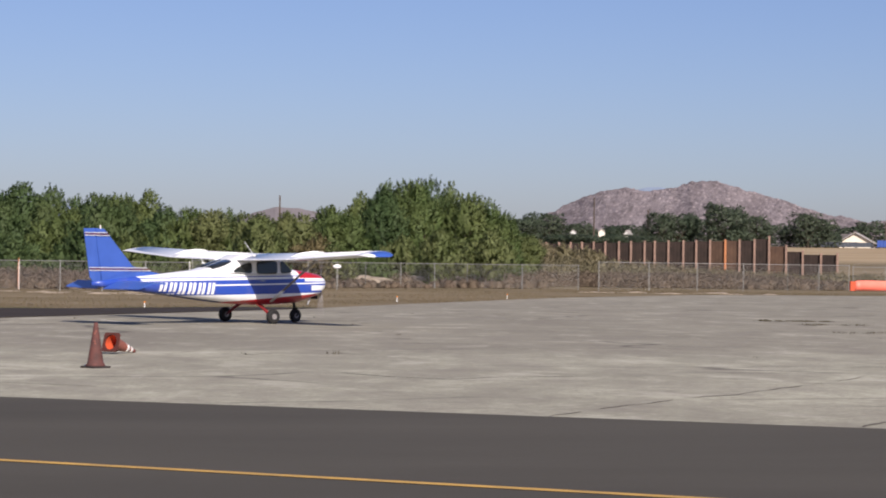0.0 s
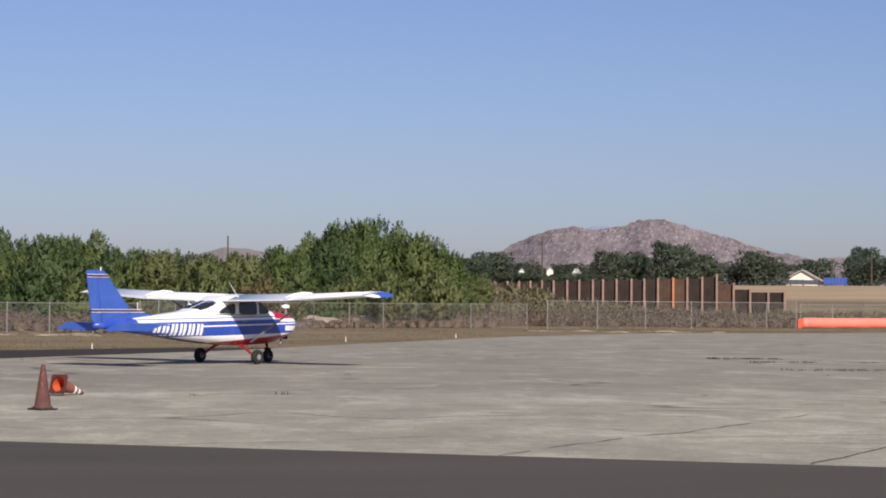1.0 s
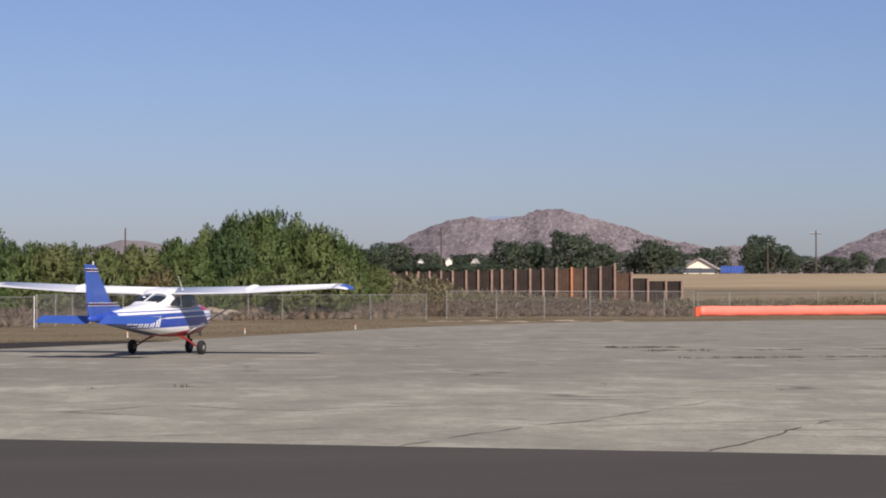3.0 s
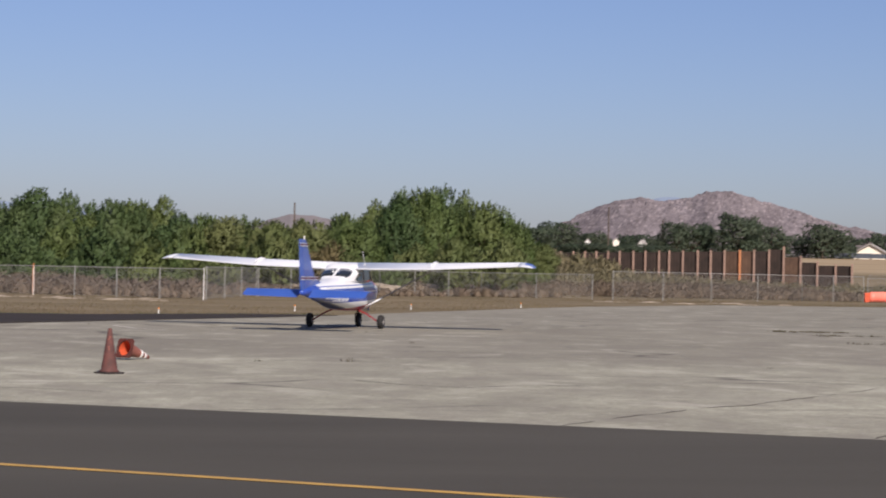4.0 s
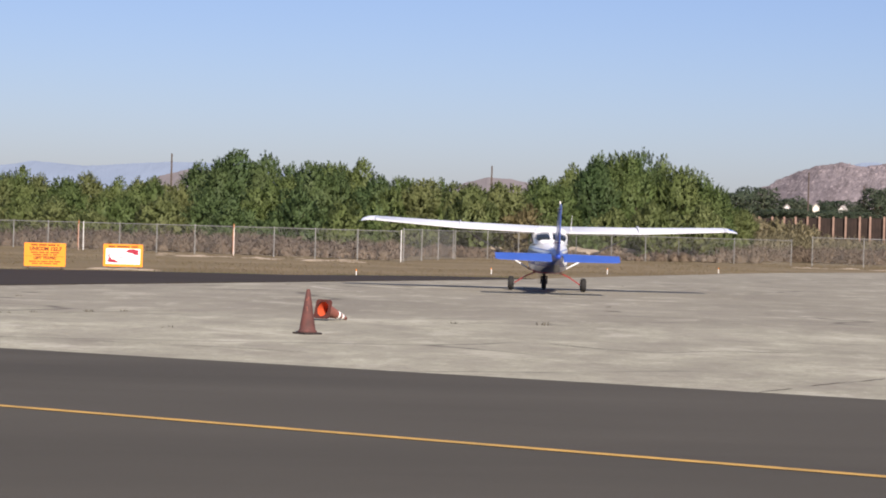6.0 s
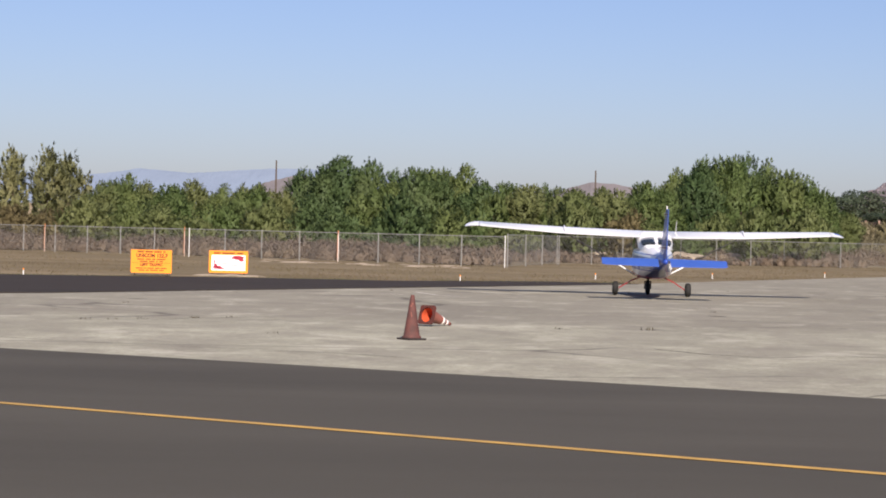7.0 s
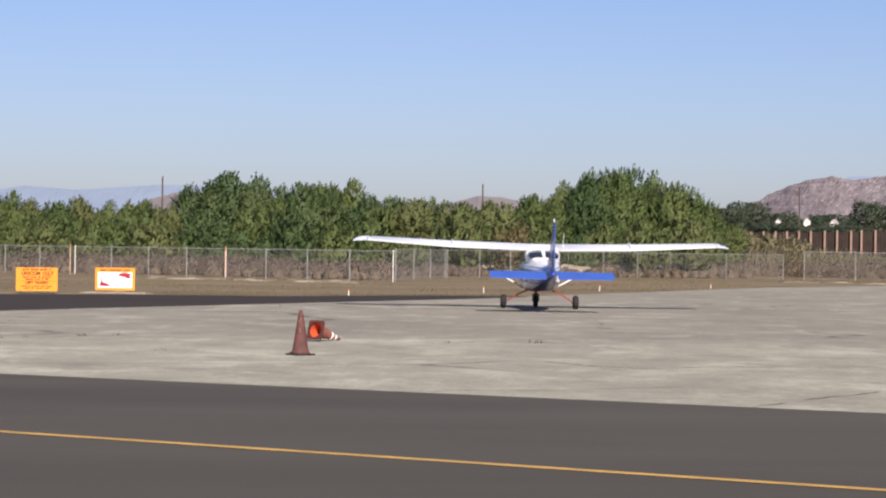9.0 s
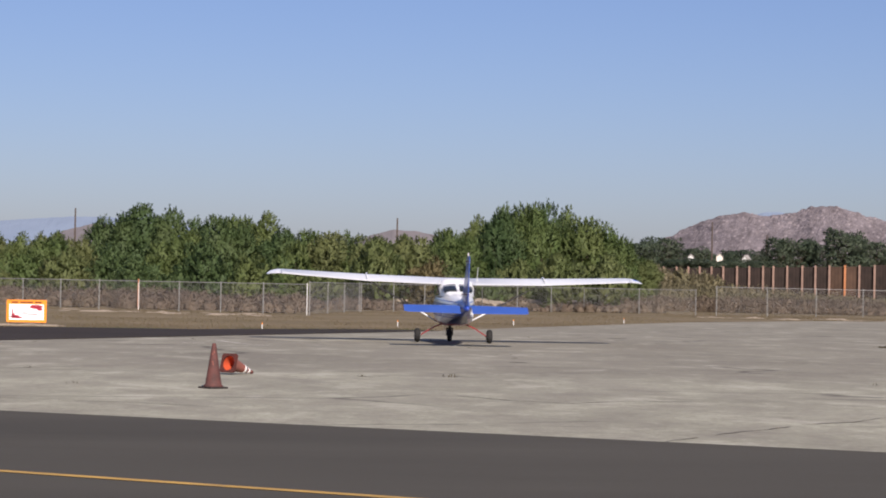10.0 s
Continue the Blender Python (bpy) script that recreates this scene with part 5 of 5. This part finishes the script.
def build_sign(at, turn, kind):
    sign = new("notice_board")
    W, H, low = 1.38, 0.80, 0.07
    bm = bmesh.new()
    box(bm, (W, 0.03, H), (0, 0, low + H / 2), bevel=0.006)
    board = part("board", bm, "signorange", sign)
    bm = bmesh.new()
    for z in (low + 0.012, low + H - 0.012):
        box(bm, (W + 0.02, 0.05, 0.03), (0, 0.003, z), bevel=0.004)
    for x in (-W / 2, W / 2):
        box(bm, (0.03, 0.05, H), (x, 0.003, low + H / 2), bevel=0.004)
    part("edging", bm, "signorange", sign)
    for x in (-W / 2 + 0.12, W / 2 - 0.12):
        bm = bmesh.new()
        box(bm, (0.05, 0.05, 0.62), (x, 0.045, 0.29), bevel=0.005)
        box(bm, (0.05, 0.34, 0.05), (x, 0.05, 0.025), bevel=0.005)
        part("foot", bm, "wood", sign)
    y = -0.020
    if kind == 0:
        bars(sign, low + 0.735, 0.045, (0.22, 0.26, 0.25, 0.08), 0.05, y)
        text_part("UNICOM", 0.17, (-0.20, y, low + 0.60), sign, "ink", 0.64)
        text_part("122.7", 0.17, (0.37, y, low + 0.60), sign, "ink", 0.37)
        bars(sign, low + 0.475, 0.035, (0.24, 0.17, 0.10, 0.30), 0.05, y)
        bars(sign, low + 0.40, 0.035, (0.27, 0.18, 0.05, 0.12), 0.06, y)
        text_part("LEFT", 0.12, (-0.25, y, low + 0.28), sign, "ink", 0.27)
        text_part("TRAFFIC", 0.12, (0.16, y, low + 0.28), sign, "ink", 0.46)
        bars(sign, low + 0.165, 0.03, (0.24, 0.08, 0.22, 0.16, 0.2), 0.04, y)
        bars(sign, low + 0.095, 0.03, (0.2, 0.1, 0.26, 0.16), 0.05, y)
        bm = bmesh.new()
        box(bm, (W * 0.94, 0.004, 0.008), (0, y, low + 0.345))
        part("rule", bm, "ink", sign)
        tagged(sign, "orange notice board lettered UNICOM 122.7 on low feet", "sign", "notice boards")
    else:
        bars(sign, low + 0.715, 0.05, (0.24, 0.46, 0.24), 0.06, y)
        bm = bmesh.new()
        box(bm, (1.22, 0.006, 0.56), (0.0, y, low + 0.365))
        part("panel", bm, "signwhite", sign, "white printed panel")
        for k, (x, z, w, h) in enumerate(((0.34, 0.555, 0.46, 0.15), (0.47, 0.47, 0.20, 0.10), (-0.40, 0.20, 0.34, 0.12), (-0.47, 0.28, 0.12, 0.10), (-0.28, 0.16, 0.34, 0.05), (-0.50, 0.40, 0.05, 0.16), (-0.1, 0.33, 0.40, 0.030), (0.22, 0.28, 0.46, 0.028))):
            bm = bmesh.new()
            n = 14
            vs = [bm.verts.new((x + w / 2 * math.cos(6.283 * q / n) * (1 + 0.25 * math.sin(q * 2.7 + k)), y - 0.006, low + z + h / 2 * math.sin(6.283 * q / n))) for q in range(n)]
            bm.faces.new(vs)
            bmesh.ops.solidify(bm, geom=bm.faces[:], thickness=0.002)
            part("red_shape", bm, "signred", sign)
        tagged(sign, "orange notice board with white panel and red shapes", "sign", "notice boards")
    sign.matrix_basis = pose(at[0], at[1], 0, 0, 0, turn)
    return sign


def build_marker(at):
    s = new("edge_marker")
    bm = bmesh.new()
    rod(bm, (0, 0, -0.05), (0, 0, 0.17), 0.019, n=10)
    part("stake", bm, "postwhite", s)
    bm = bmesh.new()
    rod(bm, (0, 0, 0.17), (0, 0, 0.23), 0.022, 0.020, 10)
    part("cap", bm, "signorange", s, "orange cap")
    s.matrix_basis = pose(at[0], at[1], 0)
    return tagged(s, "short white edge stake with orange top in dry grass", "marker", "edge markers")


build_cone_standing()
build_cone_fallen()
build_sign((-11.75, 76.9), 8, 0)
build_sign((-9.45, 80.2), 7, 1)
mk = build_marker((-1.02, 79.2))
for p in ((4.34, 90.4), (9.9, 98.5), (16.6, 110.0), (-15.2, 72.1)):
    copy_thing(mk, pose(p[0], p[1], 0))


def build_stake(at):
    s = new("boundary_stake")
    bm = bmesh.new()
    rod(bm, (0, 0, -0.1), (0, 0, 1.52), 0.021, n=8)
    part("stake", bm, "stakepaint", s)
    bm = bmesh.new()
    rod(bm, (0, 0, 1.52), (0, 0, 1.74), 0.029, n=8)
    rod(bm, (-0.03, -0.03, 0.2), (-0.03, -0.03, 1.5), 0.012, n=6)
    part("tip", bm, "rustorange", s, "orange painted tip")
    s.matrix_basis = pose(at[0], at[1], 0)
    return tagged(s, "faded pinkish stake with orange tip before the fence", "stake", "boundary stakes")


# ---- fences ----
def build_fence(points, spacing, high, label, post="galv", thick=0.027, arms=False, special=()):
    fence = new("chain_link_fence")
    tagged(fence, label, "fence", "fence runs")
    wires_v, wires_f = [], []

    def wire(a, b, r=0.0017):
        d = (b - a).normalized()
        s = d.cross(Vector((0.3, 0.9, 0.2))).normalized() * r
        u = d.cross(s).normalized() * r
        k = len(wires_v)
        for p in (a, b):
            wires_v.extend([tuple(p + s), tuple(p - s * 0.5 + u * 0.87), tuple(p - s * 0.5 - u * 0.87)])
        wires_f.extend([(k, k + 1, k + 4, k + 3), (k + 1, k + 2, k + 5, k + 4), (k + 2, k, k + 3, k + 5)])

    idx = 0
    for (x0, y0), (x1, y1) in zip(points, points[1:]):
        a, b = Vector((x0, y0, 0)), Vector((x1, y1, 0))
        L = (b - a).length
        d = (b - a) / L
        n = max(1, round(L / spacing))
        for k in range(n + 1):
            p = a + d * (L * k / n)
            p.z = height(p.x, p.y)
            r, mat = (thick * 0.95, "postwhite") if idx in special else (thick, post)
            idx += 1
            bm = bmesh.new()
            rod(bm, p + Vector((0, 0, -0.15)), p + Vector((0, 0, high + 0.03)), r, n=8)
            bmesh.ops.create_uvsphere(bm, u_segments=8, v_segments=5, radius=r * 1.15, matrix=Matrix.Translation(p + Vector((0, 0, high + 0.04))))
            if arms:
                rod(bm, p + Vector((0, 0, high)), p + Vector((0.14, -0.14, high + 0.28)), 0.014, n=6)
            part("post", bm, mat, fence)
        bm = bmesh.new()
        up = Vector((0, 0, high))
        rod(bm, a + up + Vector((0, 0, height(x0, y0))), b + up + Vector((0, 0, height(x1, y1))), 0.021, n=6)
        part("top_rail", bm, "galv", fence)
        m, pitch = int(L / 0.10), 0.10
        for k in range(-int(high / pitch), m + 1):
            for sgn in (1, -1):
                s0, s1, z0, z1 = k * pitch, k * pitch + high, 0.03, high
                if s0 < 0:
                    z0, s0 = z0 - s0, 0.0
                if s1 > L:
                    z1, s1 = z1 - (s1 - L), L
                if z1 <= z0:
                    continue
                if sgn < 0:
                    z0, z1 = high - z0 + 0.03, high - z1 + 0.03
                p, q = a + d * s0, a + d * s1
                p.z, q.z = z0 + height(p.x, p.y), z1 + height(q.x, q.y)
                wire(p, q)
        if arms:
            for o in (0.08, 0.16, 0.27):
                wire(a + up + Vector((o * 0.5, -o * 0.5, o)), b + up + Vector((o * 0.5, -o * 0.5, o)), 0.004)
    raw("wire_mesh", wires_v, wires_f, "galv", fence, "diamond wire mesh")
    return fence


build_fence([(-55.5, 159.4), (0.83, 118.5)], 2.9, 1.61, "galvanised chain-link fence along dry brush", special=(16, 20, 24))
for x, y in ((-8.55, 124.9), (-18.2, 131.9), (-28.0, 139.0)):
    build_stake((x, y))
build_fence([(0.96, 118.8), (4.2, 137.5)], 6.3, 1.72, "galvanised chain-link fence run turning back to the thicket")
build_fence([(4.32, 137.7), (13.0, 151), (21.0, 158.5), (28.3, 154.0)], 4.1, 1.72, "galvanised chain-link fence before the thicket")
build_fence([(29.3, 151.6), (46.0, 163), (52.2, 167.6)], 5.0, 1.97, "chain-link gate panels beside weeds", thick=0.028)
build_fence([(52.7, 168.2), (60.5, 176), (84, 184), (120, 190)], 6.2, 1.85, "chain-link fence with barbed arms behind the barrier", arms=True)


def build_white_bundle():
    ob = new("plastic_tub")
    bm = bmesh.new()
    bmesh.ops.create_uvsphere(bm, u_segments=16, v_segments=10, radius=0.135, matrix=Matrix.Translation((0, 0, 0.16)) @ Matrix.Diagonal((2.0, 0.8, 0.95, 1)))
    for v in bm.verts:
        v.co += Vector((0, 0, 0.03 * noise.noise(v.co * 5)))
    part("tub", bm, "signwhite", ob, smooth=True)
    bm = bmesh.new()
    rod(bm, (0, 0, -1.4), (0, 0, 0.1), 0.018, n=8)
    part("stand", bm, "galv", ob)
    ob.matrix_basis = pose(10.2, 139.5, 1.30)
    return tagged(ob, "white rounded plastic tub on a post by the fence", "tub")


def build_barrier():
    ob = new("safety_barrier")
    pts = [Vector((52.3, 166.2, 0)), Vector((64, 171.2, 0)), Vector((76, 175.5, 0)), Vector((100, 182, 0))]
    bm = bmesh.new()
    path = []
    for a, b in zip(pts, pts[1:]):
        n = max(2, int((b - a).length / 0.5))
        path += [a.lerp(b, k / n) for k in range(n)]
    rings = []
    for k, p in enumerate(path):
        w = 0.05 * math.sin(k * 0.9) + 0.04 * noise.noise(Vector((k * 0.31, 0, 0)))
        top = 0.80 + 0.035 * noise.noise(Vector((k * 0.22, 5, 0)))
        rings.append([tuple(p + Vector((0, w + 0.02, 0.04))), tuple(p + Vector((0, -w * 0.5 - 0.06, 0.38))), tuple(p + Vector((0, w, top))), tuple(p + Vector((0, w + 0.05, top))), tuple(p + Vector((0, 0.06 - w * 0.5, 0.38))), tuple(p + Vector((0, w + 0.08, 0.04)))])
    loft(bm, rings)
    part("sheet", bm, "orangeplastic", ob, "bright orange plastic sheet", smooth=True)
    for k in range(0, len(path), 5):
        bm = bmesh.new()
        rod(bm, path[k] + Vector((0, 0.13, -0.1)), path[k] + Vector((0, 0.13, 0.78)), 0.025, n=6)
        part("stake", bm, "wood", ob)
    bm = bmesh.new()
    box(bm, (0.42, 0.3, 0.74), (52.0, 166.1, 0.38), bevel=0.04)
    part("end_block", bm, "orangecone", ob, "darker orange end block")
    return tagged(ob, "bright orange plastic safety barrier along weeds", "barrier")


def build_rust_wall():
    wall = new("retaining_wall")
    tagged(wall, "rusty brown steel sheet wall with tan posts", "wall")
    # bearing of each post, angle of the top there
    azs = [8.6, 8.92, 9.24, 9.57, 9.9, 10.2, 10.49, 10.79, 11.09, 11.44, 11.75, 12.1, 12.36, 12.71, 13.09, 13.42, 13.77, 14.16, 14.52, 14.9, 15.27, 15.7, 16.12, 16.58, 16.99]
    prev = None
    for k, az in enumerate(azs):
        s = (az - 8.6) / 8.4
        d = 224 - 2 * s
        el = 0.55 + 0.22 * s if az < 15.3 else {15.7: 0.57, 16.12: 0.44, 16.58: 0.37, 16.99: 0.38}[az]
        if k == 20:
            el = 0.80
        p = polar(az, d)
        p.z -= 0.3
        top = 1.65 + d * math.tan(radians(el))
        bm = bmesh.new()
        w = 0.21
        face = Euler((0, 0, radians(-az))).to_matrix()
        box(bm, (w, 0.24, top + 0.15 - p.z), (p.x, p.y - 0.15, (top + 0.15 + p.z) / 2), face, bevel=0.03)
        part("post", bm, "rustorange" if k == 17 else "rustpost", wall)
        if prev is not None:
            q, ptop = prev
            t = min(top, ptop) if az > 15.3 else (top + ptop) / 2
            a, b = q + Vector((0, 0.1, 0)), p + Vector((0, 0.1, 0))
            n = 9
            bm = bmesh.new()
            fr = []
            for i in range(n + 1):
                c = a.lerp(b, i / n)
                o = 0.008 if i % 2 else -0.008
                fr.append((c.x, c.y + o, min(a.z, b.z)))
            ring0 = [v for v in fr] + [(x, y + 0.03, z) for x, y, z in fr[::-1]]
            ring1 = [(x, y, t) for x, y, z in ring0]
            loft(bm, [ring0, ring1])
            part("sheet_panel", bm, "rustbrown" if k in (17, 18, 21) else "rust", wall)
        prev = (p, top)
    return wall


def build_utility_pole(az, d, el, arm=0.0):
    ob = new("utility_pole")
    p = polar(az, d)
    top = 1.65 + d * math.tan(radians(el)) - p.z
    bm = bmesh.new()
    rod(bm, (0, 0, -0.4), (0, 0, top), 0.16, 0.11, 10)
    part("pole", bm, "wood", ob)
    if arm:
        bm = bmesh.new()
        box(bm, (arm, 0.12, 0.14), (0, 0.22, top - 0.6), bevel=0.01)
        part("crossarm", bm, "wood", ob)
        for s in (-1, -0.45, 0.45, 1):
            bm = bmesh.new()
            rod(bm, (s * arm * 0.45, 0.22, top - 0.53), (s * arm * 0.45, 0.22, top - 0.30), 0.05, 0.035, 8)
            part("insulator", bm, "band", ob)
    ob.matrix_basis = pose(p.x, p.y, p.z)
    return tagged(ob, "tall dark wooden utility pole behind trees", "pole", "utility poles")


def build_house(at, turn, w, d, wall_h, roof_h, label, wallmat="housewall"):
    h = new("house")
    bm = bmesh.new()
    box(bm, (w, d, wall_h + 0.6), (0, 0, wall_h / 2 - 0.3))
    for s in (-1, 1):
        v = [bm.verts.new((s * w / 2, -d / 2, wall_h)), bm.verts.new((s * w / 2, d / 2, wall_h)), bm.verts.new((s * w / 2, 0, wall_h + roof_h))]
        u = [bm.verts.new((s * (w / 2 - 0.2), c.co.y, c.co.z)) for c in v]
        bm.faces.new(v)
        bm.faces.new(u)
        for k in range(3):
            bm.faces.new((v[k], v[(k + 1) % 3], u[(k + 1) % 3], u[k]))
    bmesh.ops.recalc_face_normals(bm, faces=bm.faces[:])
    part("wall", bm, wallmat, h)
    bm = bmesh.new()
    hang = 0.5 if w > 5 else 0.08
    for s in (-1, 1):
        ridge, eave = Vector((0, 0, wall_h + roof_h + 0.1)), Vector((0, s * (d / 2 + hang), wall_h - hang * roof_h / (d / 2) + 0.1))
        x = w / 2 + hang
        loft(bm, [[(-x, p.y, p.z), (x, p.y, p.z), (x, p.y, p.z + 0.15), (-x, p.y, p.z + 0.15)] for p in (ridge, eave)])
    roof = part("roof", bm, "roof" if wallmat == "roof" else "paleroof", h)
    if w > 5:
        bm = bmesh.new()
        box(bm, (0.5, 0.5, 0.9), (w * 0.2, 0.4, wall_h + roof_h + 0.1), bevel=0.03)
        part("chimney", bm, "roof", roof)
    for x in (-0.28, 0.05, 0.33) if w > 5 else (0.18,):
        win = None
        bm = bmesh.new()
        box(bm, (1.2, 0.1, 1.1), (x * w, -d / 2 - 0.03, wall_h * 0.55), bevel=0.02)
        win = part("window", bm, "postwhite", h)
        bm = bmesh.new()
        box(bm, (0.98, 0.06, 0.9), (x * w, -d / 2 - 0.07, wall_h * 0.55))
        part("pane", bm, "glass", win)
    bm = bmesh.new()
    box(bm, (1.0, 0.12, 2.05), (-0.12 * w if w > 5 else -0.28 * w, -d / 2 - 0.03, 1.02), bevel=0.02)
    part("door", bm, "roof", h)
    h.matrix_basis = pose(at.x, at.y, at.z, 0, 0, turn)
    return tagged(h, label, "house", "far houses")


def build_container(at, turn, size, mat, label):
    c = new("storage_container")
    L, W, H = size
    bm = bmesh.new()
    n = int(L / 0.3)
    ring0 = []
    for k in range(n + 1):
        ring0.append((-L / 2 + L * k / n, -W / 2 + (0.04 if k % 2 else 0), 0.15))
    for k in range(n + 1):
        ring0.append((L / 2 - L * k / n, W / 2 - (0.04 if k % 2 else 0), 0.15))
    loft(bm, [ring0, [(x, y, H) for x, y, z in ring0]])
    part("shell", bm, mat, c)
    for x in (-L / 2, L / 2):
        for y in (-W / 2, W / 2):
            bm = bmesh.new()
            box(bm, (0.16, 0.16, H + 0.06), (x, y, H / 2 + 0.02), bevel=0.02)
            part("corner_post", bm, mat, c)
    c.matrix_basis = pose(at.x, at.y, at.z, 0, 0, turn)
    return tagged(c, label, "container", "containers by the far houses")


build_barrier()
build_rust_wall()
build_utility_pole(-5.55, 330, 1.81)
build_utility_pole(2.69, 330, 1.74)
build_utility_pole(10.80, 410, 1.78, 0.0)
build_utility_pole(12.19, 410, 1.47, 0.0)
build_utility_pole(18.20, 430, 1.22, 0.0)
build_utility_pole(19.18, 400, 1.30, 0.0)
build_utility_pole(20.40, 405, 1.65, 2.0)
build_house(polar(17.48, 415), 68, 6.5, 5.9, 0.95, 1.65, "cream house with grey gabled roof beyond the field")
build_house(polar(17.2, 430), 10, 6, 5, 1.6, 0.8, "low grey-roofed house beside far trees", "roof")
build_house(polar(11.0, 374), 78, 2.4, 1.05, 2.5, 0.45, "small cream house among far trees")
build_house(polar(10.27, 374), 76, 2.0, 0.85, 2.3, 0.4, "small white house among far trees", "postwhite")
build_house(polar(11.68, 376), 66, 2.6, 0.9, 2.1, 0.6, "small white-walled house among far trees", "postwhite")
build_container(polar(18.28, 400), -18, (3.9, 2.4, 1.35), "bluebox", "blue steel storage container at the field's edge")
build_container(polar(17.0, 400), -14, (6.5, 2.4, 1.0), "greybox", "dark grey trailer at the field's edge")
build_container(polar(17.5, 402), -14, (5.0, 2.2, 0.95), "greybox", "dark grey trailer at the field's edge")


def build_rubble():
    """Low banks of pale dirt in the brush and a few clods on the verge."""
    rng = np.random.default_rng(15)
    bm = bmesh.new()
    for k in range(80):
        if k < 26:
            az = rng.uniform(0.9, 7.4)
            p = polar(az, 152.5 + (az - 0.3) * 2.2 + rng.uniform(0, 5))
            r = rng.uniform(0.5, 1.0)
        elif k < 29:
            p = polar(13.5 + 0.15 * (k - 27), 190)
            r = 0.32
        elif k >= 68:
            p = polar(10.6 + 0.42 * (k - 68) + rng.uniform(-0.1, 0.1), 143 + rng.uniform(-2, 3))
            r = rng.uniform(0.16, 0.34)
        elif k >= 60:
            p = Vector((-10.3 + 0.27 * (k - 60), 79.6 + rng.uniform(-0.3, 0.3), 0))
            r = rng.uniform(0.08, 0.16)
        else:
            p = Vector((rng.uniform(-18, 0), 0, 0))
            p.y = 117 - p.x * 0.85 - rng.uniform(1, 9)
            r = rng.uniform(0.08, 0.24)
        m = Matrix.Translation((p.x, p.y, height(p.x, p.y) - 0.05)) @ Euler((0, 0, rng.uniform(-0.3, 0.3))).to_matrix().to_4x4() @ Matrix.Diagonal((r * 3.2, r * 1.3, r * (0.9 if k < 26 else 1.6 if k < 29 else 0.4 if k < 68 else 0.3), 1))
        n0 = len(bm.verts)
        bmesh.ops.create_icosphere(bm, subdivisions=3, radius=1.0, matrix=m)
        bm.verts.ensure_lookup_table()
        for v in bm.verts[n0:]:
            v.co += Vector((0, 0, 0.30 * r * noise.noise(v.co * 1.7)))
    tagged(link("dirt_banks", bm, "stone"), "low banks of pale sandy dirt in dry brush", "dirt", kind="stuff")


build_rubble()
build_white_bundle()

motions()
